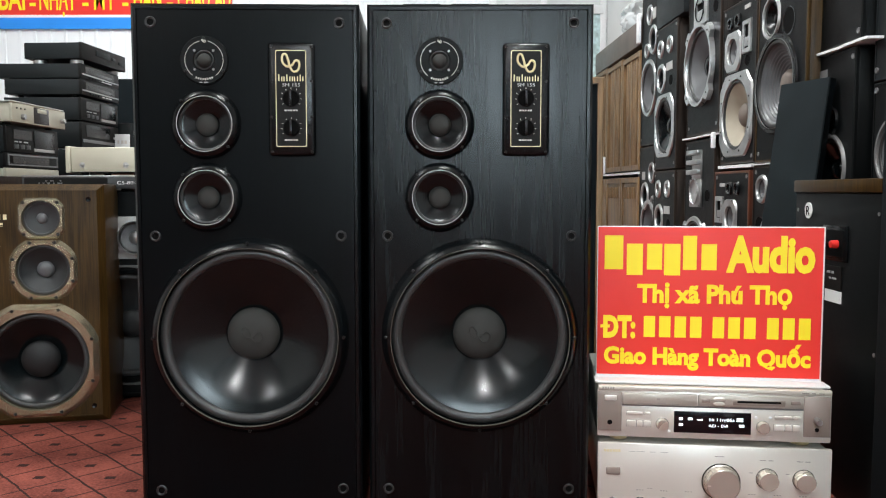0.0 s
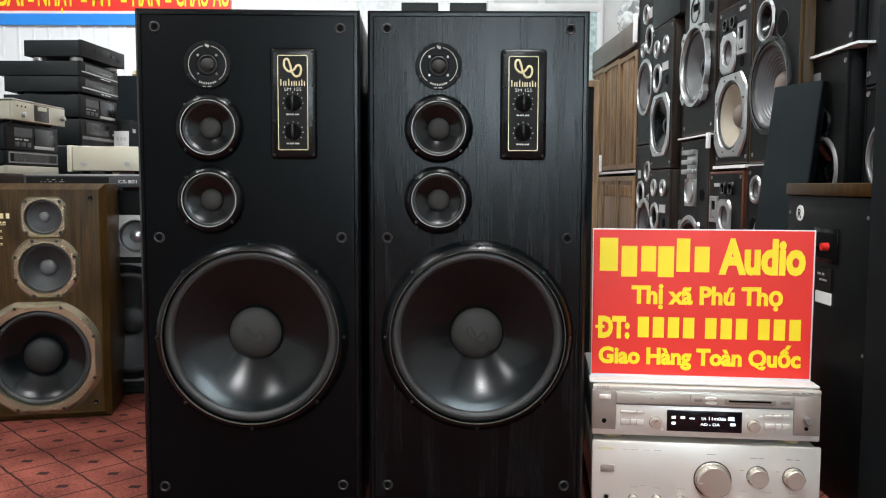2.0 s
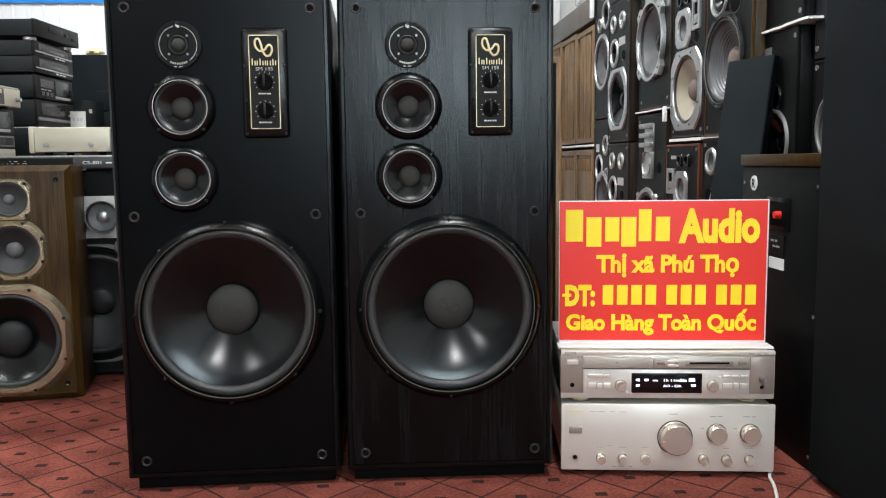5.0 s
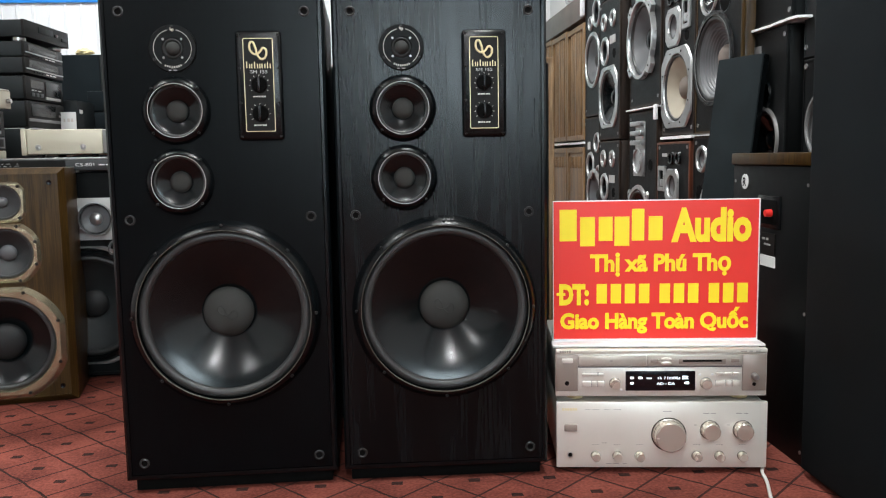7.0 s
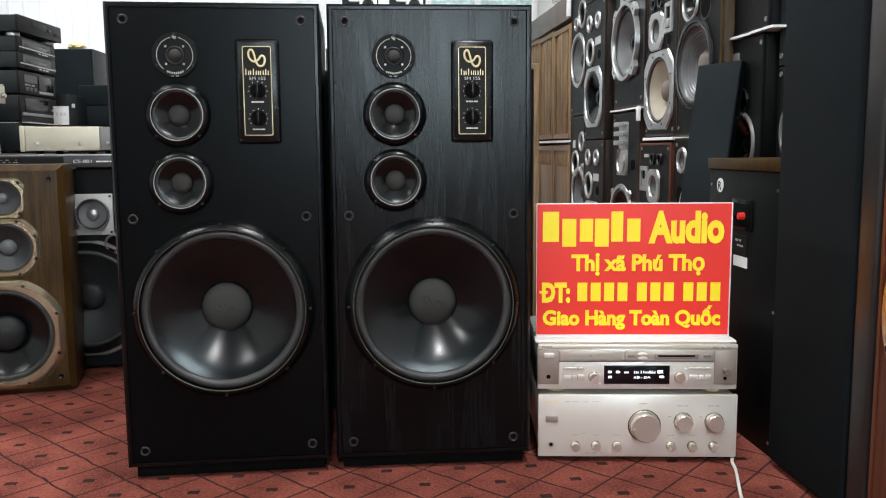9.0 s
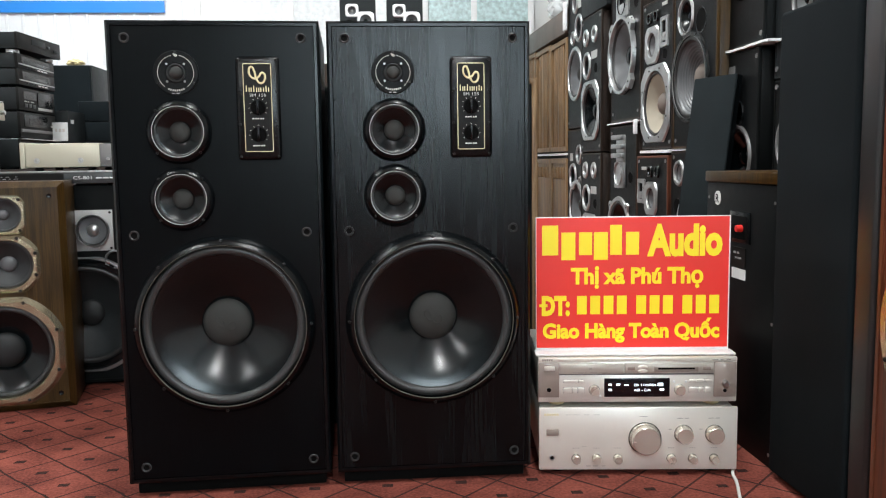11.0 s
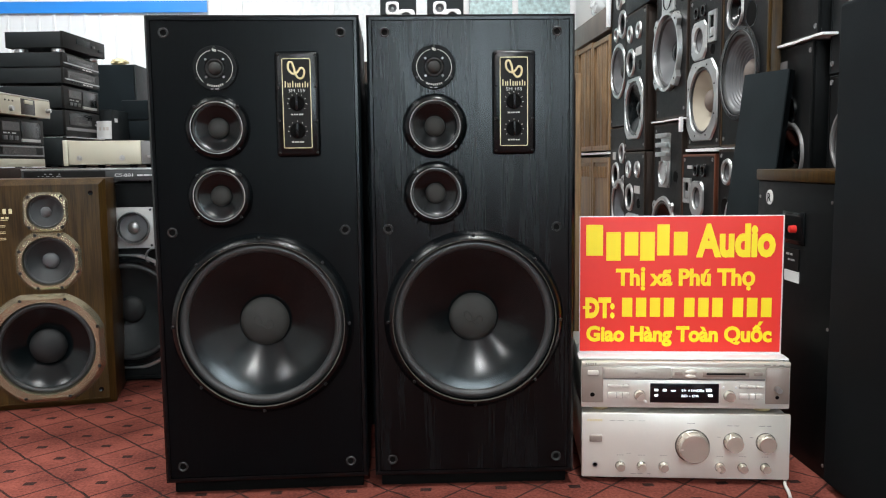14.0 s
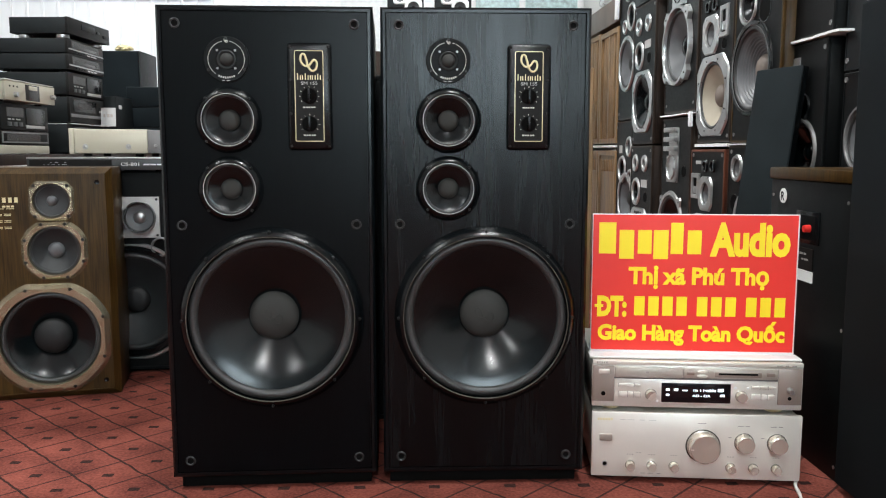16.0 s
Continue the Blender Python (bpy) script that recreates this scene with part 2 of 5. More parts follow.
def carpet_material():
    m = bpy.data.materials.new("red_carpet")
    m.use_nodes = True
    nt = m.node_tree
    N, L = nt.nodes, nt.links
    b = N["Principled BSDF"]
    b.inputs["Roughness"].default_value = 0.95
    b.inputs["Specular IOR Level"].default_value = 0.1
    tc = N.new("ShaderNodeTexCoord")

    def math(op, a, bv=None, c=None):
        n = N.new("ShaderNodeMath")
        n.operation = op
        for k, v in enumerate((a, bv, c)):
            if v is None:
                continue
            if isinstance(v, (int, float)):
                n.inputs[k].default_value = v
            else:
                L.new(v, n.inputs[k])
        return n.outputs[0]

    wob = N.new("ShaderNodeTexNoise")
    wob.inputs["Scale"].default_value, wob.inputs["Detail"].default_value = 14, 5
    L.new(tc.outputs["Object"], wob.inputs["Vector"])
    sep = N.new("ShaderNodeSeparateXYZ")
    L.new(tc.outputs["Object"], sep.inputs[0])
    w = math("MULTIPLY_ADD", wob.outputs["Fac"], 0.011, -0.0055)
    x = math("ADD", sep.outputs[0], w)
    y = math("ADD", sep.outputs[1], w)
    CU, CV = CARPET
    u = math("MULTIPLY_ADD", x, CU[0], math("MULTIPLY_ADD", y, CU[1], CU[2]))
    v = math("MULTIPLY_ADD", x, CV[0], math("MULTIPLY_ADD", y, CV[1], CV[2]))

    def dist(c):
        f = math("FRACT", c)
        return math("ABSOLUTE", math("SUBTRACT", f, 0.5))

    du, dv = dist(u), dist(v)
    line_u = math("GREATER_THAN", du, 0.476)
    line_v = math("MULTIPLY", math("GREATER_THAN", dv, 0.476), 0.9)
    lines = math("MAXIMUM", line_u, line_v)
    fu, fv = math("SUBTRACT", math("FRACT", u), 0.5), math("SUBTRACT", math("FRACT", v), 0.5)
    d1 = math("LESS_THAN", math("ABSOLUTE", math("ADD", fu, fv)), 0.15)
    d2 = math("LESS_THAN", math("ABSOLUTE", math("SUBTRACT", fu, fv)), 0.11)
    dot = math("MULTIPLY", d1, d2)
    marks = math("MAXIMUM", lines, dot)
    fuzz = N.new("ShaderNodeTexNoise")
    fuzz.inputs["Scale"].default_value, fuzz.inputs["Detail"].default_value = 150, 6
    L.new(tc.outputs["Object"], fuzz.inputs["Vector"])
    big = N.new("ShaderNodeTexNoise")
    big.inputs["Scale"].default_value, big.inputs["Detail"].default_value = 7, 9
    L.new(tc.outputs["Object"], big.inputs["Vector"])
    amt = math("MULTIPLY", marks, math("MULTIPLY_ADD", fuzz.outputs["Fac"], 0.9, 0.45))
    ramp = N.new("ShaderNodeValToRGB")
    ramp.color_ramp.elements[0].position, ramp.color_ramp.elements[0].color = 0.32, (0.066, 0.0165, 0.0130, 1)
    ramp.color_ramp.elements[1].position, ramp.color_ramp.elements[1].color = 0.66, (0.258, 0.073, 0.052, 1)
    tone = math("MULTIPLY_ADD", fuzz.outputs["Fac"], 0.45, math("MULTIPLY_ADD", big.outputs["Fac"], 0.65, -0.05))
    L.new(tone, ramp.inputs["Fac"])
    mix = N.new("ShaderNodeMix")
    mix.data_type = "RGBA"
    mix.clamp_factor = True
    L.new(amt, mix.inputs["Factor"])
    L.new(ramp.outputs["Color"], mix.inputs["A"])
    mix.inputs["B"].default_value = (0.018, 0.011, 0.010, 1)
    L.new(mix.outputs["Result"], b.inputs["Base Color"])
    bn = N.new("ShaderNodeBump")
    bn.inputs["Strength"].default_value, bn.inputs["Distance"].default_value = 0.6, 0.003
    L.new(fuzz.outputs["Fac"], bn.inputs["Height"])
    L.new(bn.outputs["Normal"], b.inputs["Normal"])
    return m


CARPET = ((6.329, 6.329, 0.184), (6.25, -6.25, 0.25))
CARPET_MAT = carpet_material()


# ---- building blocks ----
def finish(name, bm, mat, angle=35):
    me = bpy.data.meshes.new(name)
    bmesh.ops.recalc_face_normals(bm, faces=bm.faces)
    for f in bm.faces:
        f.smooth = True
    bm.to_mesh(me)
    bm.free()
    me.set_sharp_from_angle(angle=radians(angle))
    me.materials.append(mat)
    return me


def part(name, bm, mat, parent, label="", m=None):
    ob = new(name, finish(name, bm, mat))
    ob.parent = parent
    if m is not None:
        ob.matrix_basis = m
    return tagged(ob, label)


def thing(name, m, label, category, group="", kind=""):
    ob = new(name)
    ob.empty_display_size = 0.05
    ob.matrix_basis = m
    return tagged(ob, label, category, group, kind)


def solid(name, bm, mat, label, category, kind="", m=None):
    ob = new(name, finish(name, bm, mat))
    if m is not None:
        ob.matrix_basis = m
    return tagged(ob, label, category, "", kind)


def box(x0, x1, y0, y1, z0, z1, bevel=0.0, bm=None, seg=2):
    own = bmesh.new()
    vs = [own.verts.new((x, y, z)) for x in (x0, x1) for y in (y0, y1) for z in (z0, z1)]
    for q in ((0, 1, 3, 2), (4, 6, 7, 5), (0, 4, 5, 1), (2, 3, 7, 6), (0, 2, 6, 4), (1, 5, 7, 3)):
        own.faces.new([vs[i] for i in q])
    if bevel:
        bmesh.ops.bevel(own, geom=own.edges[:], offset=bevel, segments=seg, affect="EDGES", profile=0.5)
    if bm is None:
        return own
    me = bpy.data.meshes.new("tmp")
    own.to_mesh(me)
    own.free()
    bm.from_mesh(me)
    bpy.data.meshes.remove(me)
    return bm


def lathe(profile, cx, cz, seg=48, bm=None, y=0.0, sx=1.0):
    """Turns (radius, depth) pairs round an axis along y through (cx, cz)."""
    bm = bm or bmesh.new()
    rows = []
    for r, d in profile:
        if r < 1e-6:
            rows.append([bm.verts.new((cx, y + d, cz))])
        else:
            rows.append([bm.verts.new((cx + sx * r * math.cos(2 * math.pi * k / seg), y + d, cz + r * math.sin(2 * math.pi * k / seg))) for k in range(seg)])
    for a, b in zip(rows, rows[1:]):
        for k in range(seg):
            n = (k + 1) % seg
            if len(a) == 1 and len(b) > 1:
                bm.faces.new((a[0], b[k], b[n]))
            elif len(b) == 1 and len(a) > 1:
                bm.faces.new((a[k], a[n], b[0]))
            elif len(a) > 1:
                bm.faces.new((a[k], a[n], b[n], b[k]))
    return bm


def octagon(r, corner=0.83):
    """Outer radius by angle of a square of half width r with cut corners."""
    def out(a):
        c, s = abs(math.cos(a)), abs(math.sin(a))
        lim = min(r / max(c, 1e-6), r / max(s, 1e-6))
        return min(lim, r * 2 * corner / (c + s))
    return out


def flatted(r, wide, high=None):
    """Outer radius by angle of a circle of radius r cut flat at its sides, top and bottom."""
    def out(a):
        return min(r, wide / max(abs(math.cos(a)), 1e-6), (high or wide) / max(abs(math.sin(a)), 1e-6))
    return out


def frame_ring(cx, cz, r_in, outer, y0, y1, seg=48, bm=None, lip=0.004):
    """A driver frame: a plate from depth y0 (front) to y1 with a round hole and any outline."""
    bm = bm or bmesh.new()
    rows = [[], [], [], []]
    for k in range(seg):
        a = 2 * math.pi * (k + 0.5) / seg
        c, s, o = math.cos(a), math.sin(a), outer(a)
        for row, r, d in zip(rows, (r_in, r_in + 0.0022, max(o - lip, r_in + 0.003), o), (y0 + 0.004, y0, y0, y1)):
            row.append(bm.verts.new((cx + r * c, d, cz + r * s)))
    rows.append([bm.verts.new((v.co.x, y1 + 0.002, v.co.z)) for v in rows[0]])
    for a, b in ((0, 1), (1, 2), (2, 3), (4, 0)):
        for k in range(seg):
            n = (k + 1) % seg
            bm.faces.new((rows[a][k], rows[a][n], rows[b][n], rows[b][k]))
    return bm


def rect_ring(x0, x1, z0, z1, w, y0, y1, chamfer=0.0, bm=None):
    bm = bm or bmesh.new()
    loops = []
    for inset, d in ((0, y1), (0, y0 + chamfer), (chamfer, y0), (w, y0), (w, y1)):
        loops.append([bm.verts.new((x, d, z)) for x, z in ((x0 + inset, z0 + inset), (x1 - inset, z0 + inset), (x1 - inset, z1 - inset), (x0 + inset, z1 - inset))])
    for a, b in zip(loops, loops[1:]):
        for k in range(4):
            n = (k + 1) % 4
            if (a[k].co - b[k].co).length > 1e-7:
                bm.faces.new((a[k], a[n], b[n], b[k]))
    return bm


def dome(cx, cz, r, y, h, seg=32, bm=None, rings=6):
    prof = [(r * 0.97, y + r * 0.45)] + [(r * math.cos(i / rings * math.pi / 2), y - h * math.sin(i / rings * math.pi / 2)) for i in range(rings)] + [(0, y - h)]
    return lathe(prof, cx, cz, seg, bm)


def bars(items, x0, x1, z0, z1, y, parent, mat, name="lettering", thick=0.0006):
    """Plain bars in place of writing: items are relative widths, negative ones are gaps."""
    bm = bmesh.new()
    total = sum(abs(i) for i in items)
    x = x0
    for i in items:
        w = abs(i) / total * (x1 - x0)
        if i > 0:
            box(x, x + w * 0.74, y, y + thick, z0, z1, bm=bm)
        x += w
    return part(name, bm, mat, parent)


def text(body, x0, x1, z0, y, parent, mat, height=None, depth=0.0005, offset=0.0, name="lettering"):
    """Readable words, in the plane y (facing -y), from x0 to x1 with the baseline at z0; height is the cap height."""
    cu = bpy.data.curves.new(name, "FONT")
    cu.body, cu.size, cu.extrude, cu.offset, cu.resolution_u = body, 1.0, 0.0, offset, 3
    tmp = new("tmp_text", cu)
    bpy.context.view_layer.update()
    me = bpy.data.meshes.new_from_object(tmp.evaluated_get(bpy.context.evaluated_depsgraph_get()))
    bpy.data.objects.remove(tmp)
    xs = [v.co.x for v in me.vertices]
    w = max(xs) - min(xs)
    sx = (x1 - x0) / w
    sz = (height / 0.73) if height else sx
    lo = min(xs)
    bm = bmesh.new()
    bm.from_mesh(me)
    bpy.data.meshes.remove(me)
    for v in bm.verts:
        v.co = Vector((x0 + (v.co.x - lo) * sx, y, z0 + v.co.y * sz))
    ext = bmesh.ops.extrude_face_region(bm, geom=bm.faces[:])
    bmesh.ops.translate(bm, verts=[g for g in ext["geom"] if isinstance(g, bmesh.types.BMVert)], vec=(0, -depth, 0))
    return part(name, bm, mat, parent)


def tube(points, r, name, mat, parent=None, label="", category="", closed=False):
    cu = bpy.data.curves.new(name, "CURVE")
    cu.dimensions, cu.bevel_depth, cu.bevel_resolution = "3D", r, 3
    sp = cu.splines.new("BEZIER")
    sp.bezier_points.add(len(points) - 1)
    sp.use_cyclic_u = closed
    for p, co in zip(sp.bezier_points, points):
        p.co, p.handle_left_type, p.handle_right_type = co, "AUTO", "AUTO"
    tmp = new("tmp_tube", cu)
    bpy.context.view_layer.update()
    me = bpy.data.meshes.new_from_object(tmp.evaluated_get(bpy.context.evaluated_depsgraph_get()))
    bpy.data.objects.remove(tmp)
    me.name = name
    me.materials.clear()
    me.materials.append(mat)
    ob = new(name, me)
    ob.parent = parent
    return tagged(ob, label, category)


def screw_ring(cx, cz, r, n, y, parent, size=0.004, mat=None, a0=0.0, name="screw"):
    for k in range(n):
        a = a0 + 2 * math.pi * k / n
        x, z = cx + r * math.cos(a), cz + r * math.sin(a)
        part(name, lathe([(size, y + 0.003), (size, y - 0.001), (size * 0.6, y - 0.0022), (size * 0.5, y - 0.0008), (0, y - 0.0008)], x, z, 10), mat or SCREW, parent)


HOLES = {}
BAFFLES = []
VIEW_SPREAD = {}   # width and height factors of row cabinets, fitted to the camera's view


def holed_panel(x0, x1, z0, z1, y0, y1, holes):
    bm = bmesh.new()
    loops = [[(x0, z0), (x1, z0), (x1, z1), (x0, z1)]]
    for cx, cz, r in holes:
        n = 40 if r > 0.06 else 24
        loops.append([(cx + r * math.cos(2 * math.pi * k / n), cz + r * math.sin(2 * math.pi * k / n)) for k in range(n)])
    edges = []
    for pts in loops:
        vs = [bm.verts.new((x, y0, z)) for x, z in pts]
        edges += [bm.edges.new((a, b)) for a, b in zip(vs, vs[1:] + vs[:1])]
    bmesh.ops.triangle_fill(bm, use_beauty=True, use_dissolve=False, edges=edges, normal=(0, -1, 0))
    ext = bmesh.ops.extrude_face_region(bm, geom=bm.faces[:], use_keep_orig=True)
    bmesh.ops.translate(bm, verts=[g for g in ext["geom"] if isinstance(g, bmesh.types.BMVert)], vec=(0, y1 - y0, 0))
    return bm


def open_box(x0, x1, y0, y1, z0, z1, bevel=0.0):
    """A box without its front, with walls 15 mm thick."""
    bm = box(x0, x1, y0, y1, z0, z1, bevel)
    front = [f for f in bm.faces if f.normal.y < -0.9 or (f.calc_center_median().y < y0 + 1e-5)]
    bmesh.ops.delete(bm, geom=front, context="FACES")
    t = 0.015
    inner = box(x0 + t, x1 - t, y0 + bevel, y1 - t, z0 + t, z1 - t)
    front = [f for f in inner.faces if f.calc_center_median().y < y0 + bevel + 1e-5]
    bmesh.ops.delete(inner, geom=front, context="FACES")
    me = bpy.data.meshes.new("tmp")
    inner.to_mesh(me)
    inner.free()
    bm.from_mesh(me)
    bpy.data.meshes.remove(me)
    return bm


def close_baffles():
    """Cuts the baffles of all boxes made so far to the drivers set into them."""
    for parent, x0, x1, y0, y1, z0, z1, mat in BAFFLES:
        part("baffle", holed_panel(x0, x1, z0, z1, y0, y1, HOLES.get(parent.name, [])), mat, parent)
    BAFFLES.clear()


def driver(parent, cx, cz, r, frame=None, frame_mat=None, cone=None, cap=None, depth=None, cap_r=None, cap_h=None, surround=True,
           y=0.0, proud=0.006, name="woofer", trim=None, screws=0, seg=48, cap_out=0.0, ribs=0, screw_r=None, roll=0.12, lip=0.004, flare=0.86, seat=None, flange=None):
    """A loudspeaker driver: frame, rubber edge, cone and dust cap. r is the radius inside the frame; frame gives its outline."""
    depth = depth or r * 0.32
    cap_r = cap_r or r * 0.34
    wide, k = VIEW_SPREAD.get(parent.name, (1.0, 1.0))
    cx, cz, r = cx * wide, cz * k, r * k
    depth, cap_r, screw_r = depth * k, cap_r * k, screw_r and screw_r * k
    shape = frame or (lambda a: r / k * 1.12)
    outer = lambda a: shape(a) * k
    HOLES.setdefault(parent.name, []).append((cx, cz, r + 0.0015))
    if flange:   # a moulded rim that swells from the baffle up to the trim ring
        top = r + 0.0025
        prof = [(flange, 0.001)]
        for q in range(11):
            a, f = q * math.pi / 20, q / 10
            prof.append((top + (flange - top) * (0.5 * math.cos(a) + 0.5 * (1 - f)), (y - proud) * (0.6 * math.sin(a) + 0.4 * f)))
        prof += [(r, y - proud + 0.003), (r, y + 0.006)]
        rim = lathe(prof, cx, cz, seg)
    else:
        rim = frame_ring(cx, cz, r, outer, y - proud, y + 0.001 if seat is None else seat, seg, lip=lip)
    base = part(name, rim, frame_mat or BLACK_PLASTIC, parent)
    if trim:
        part("trim_ring", lathe([(r + 0.0004, y - proud + 0.003), (r + 0.0002, y - proud - 0.0008), (r - 0.0009, y - proud - 0.0008), (r - 0.0011, y - proud + 0.0008)], cx, cz, seg), trim, base)
    rs = r * (1 - roll)
    if surround:
        prof = [(r, y + 0.004)]
        for i in range(1, 7):
            a = math.pi * i / 7
            prof.append((r - (r - rs) * (0.5 - 0.5 * math.cos(a)), y + 0.004 - (r - rs) * 0.42 * math.sin(a)))
        prof.append((rs, y + 0.005))
        part("surround", lathe(prof, cx, cz, seg), RUBBER, base)
    else:
        rs = r
    prof = []
    for i in range(9 if not ribs else ribs):
        n_ = 8 if not ribs else ribs - 1
        f = i / n_
        rr = rs + (cap_r - rs) * f
        d = y + 0.005 + depth * (f ** flare)
        if ribs:
            d += 0.0022 * (i % 2)
        prof.append((rr, d))
    part("cone", lathe(prof, cx, cz, seg), cone or CONE, base)
    yd = y + 0.005 + depth - (cap_out or cap_r * 0.12)
    part("dust_cap", dome(cx, cz, cap_r * 1.02, yd, cap_h or cap_r * 0.6, 32), cap or DUST_CAP, base)
    if screws:
        screw_ring(cx, cz, screw_r or (r + (outer(0.0) - r) * 0.55), screws, y - proud, base, max(0.003, r * 0.03), a0=math.pi / screws)
    return base


def cabinet(parent, w, h, d, mat, z0=0.0, baffle=None, edge=0.012, recess=0.004, top=None, bevel=0.003):
    """A loudspeaker box with its front at y = 0: body, a proud front edge and a baffle."""
    part("body", open_box(-w / 2, w / 2, 0.010, d, z0, z0 + h, bevel), mat, parent)
    part("front_edge", rect_ring(-w / 2, w / 2, z0, z0 + h, edge, 0.0, 0.0095, 0.003), top or mat, parent)
    BAFFLES.append((parent, -w / 2 + edge, w / 2 - edge, recess, 0.0098, z0 + edge, z0 + h - edge, baffle or mat))


# ---- the room ----
X0, X1, Y0, Y1, H = -4.2, 2.1, -6.0, 5.4, 3.0
solid("floor", box(X0, X1, Y0, Y1, -0.06, 0.0), CARPET_MAT, "red carpet with dark diamond grid and small dark marks", "floor", "structure")
solid("ceiling", box(X0 - 0.1, X1 + 0.1, Y0 - 0.1, Y1 + 0.1, H, H + 0.1), CEILING_MAT, "plain white painted shop ceiling", "ceiling", "structure")
solid("wall_west", box(X0 - 0.1, X0, Y0, Y1, 0, H), WALL_PLASTER, "plain pale plastered wall", "wall", "structure")
solid("wall_east", box(X1, X1 + 0.1, Y0, Y1, 0, H), WALL_PLASTER, "plain pale plastered wall", "wall", "structure")
# grey of the unseen south wall, set by the faint sheen it gives the towers
SHEEN_GREY = material("sheen_grey", (0.085, 0.098, 0.108), 0.7, vary=0.2, scale=2)
DX0, DX1, DZ0, DZ1 = -0.35, 1.60, 1.12, 2.45   # assumed, unseen window behind the camera, sized to give the right tower its sheen
for k, (wx0, wx1, wz0, wz1) in enumerate(((X0 - 0.1, DX0, 0, H), (DX1, X1 + 0.1, 0, H), (DX0, DX1, 0, DZ0), (DX0, DX1, DZ1, H))):
    solid("wall_south_" + str(k + 1), box(wx0, wx1, Y0 - 0.1, Y0, wz0, wz1), SHEEN_GREY, "unseen dark grey wall, toned for what the towers reflect", "wall", "structure")
# glowing sheet added for sheen on the right tower and light on the fronts
WINDOW_GLOW = material("window_glow", (0.76, 0.92, 1.0), 0.9, vary=0.1, scale=1.0, emit=19.0)
solid("backdrop", box(DX0 - 1.0, DX1 + 1.0, Y0 - 0.60, Y0 - 0.55, 0.0, H), WINDOW_GLOW, "glowing sheet added behind the unseen window for tower sheen", "backdrop", "structure")
sheen_window = thing("window_2", pose(0, Y0, 0), "unseen dark-framed window added behind the camera for tower sheen", "window", kind="structure")
part("window_frame", rect_ring(DX0, DX1, DZ0, DZ1, 0.06, -0.07, -0.02), CASE_DARK, sheen_window)
part("mullion", box(0.57, 0.63, -0.07, -0.02, DZ0 + 0.06, DZ1 - 0.06), CASE_DARK, sheen_window)
solid("wall_north", box(X0 - 0.1, X1 + 0.1, Y1, Y1 + 0.1, 0, H), WALL_PLASTER, "pale wall behind the sheet lining", "wall", "structure")


def corrugated(x0, x1, z0, z1, y, pitch=0.10):
    bm = bmesh.new()
    prev = None
    x = x0
    while x < x1:
        for dx, d in ((0, 0), (pitch * 0.78, 0), (pitch * 0.83, -0.006), (pitch * 0.95, -0.006)):
            a, b = bm.verts.new((x + dx, y + d, z0)), bm.verts.new((x + dx, y + d, z1))
            if prev:
                bm.faces.new((prev[0], a, b, prev[1]))
            prev = (a, b)
        x += pitch
    return bm


solid("wall_lining", corrugated(X0, -1.22, 0, H, Y1 - 0.012), WALL_WHITE, "white ribbed sheet lining on the wall", "wall panel", "structure")

# pale patterned glass partition with white bars
part_wall = thing("window_1", pose(0, Y1 - 0.02, 0), "bright patterned glass partition with white bars", "window", kind="structure")
GLASS_W = material("patterned_glass_white", (0.80, 0.83, 0.84), 0.25, vary=0.10, scale=40, bump=0.8, bump_scale=45)
GLASS_T = material("patterned_glass_teal", (0.50, 0.64, 0.64), 0.22, vary=0.30, scale=40, bump=0.8, bump_scale=45)
for gx0, gx1, gm in ((-1.18, -0.62, GLASS_W), (-0.58, 0.26, GLASS_W), (0.31, 0.60, GLASS_T), (0.63, 0.98, GLASS_T)):
    part("pane", box(gx0, gx1, -0.006, 0.0, 0.9, 1.785 if gx0 > 0.2 else 2.2), gm, part_wall)
for gx in (-1.2, -0.60, 0.285, 0.615, 1.0):
    part("mullion", box(gx - 0.02, gx + 0.02, -0.016, 0.002, 0.9, 2.2, 0.003), PVC_WHITE, part_wall)
part("transom", box(0.285, 1.0, -0.018, 0.002, 1.785, 1.84, 0.003), PVC_WHITE, part_wall)
part("top_rail", box(-1.22, 1.02, -0.018, 0.002, 2.2, 2.26, 0.003), PVC_WHITE, part_wall)
part("sill", box(-1.22, 1.02, -0.03, 0.002, 0.84, 0.9, 0.003), PVC_WHITE, part_wall)

# ceiling lamps
for lx, ly, lp in LAMPS:
    lamp = thing("ceiling_lamp", pose(lx, ly, 2.93), "white fluorescent tube fitting on the ceiling", "ceiling lamp", "ceiling lamps")
    part("housing", box(-0.05, 0.05, -0.62, 0.62, 0.0, 0.07, 0.006), LAMP_WHITE, lamp)
    part("tube", lathe([(0, -0.6), (0.014, -0.6), (0.014, 0.6), (0, 0.6)], 0.0, -0.016, 12), TUBE_GLOW, lamp)

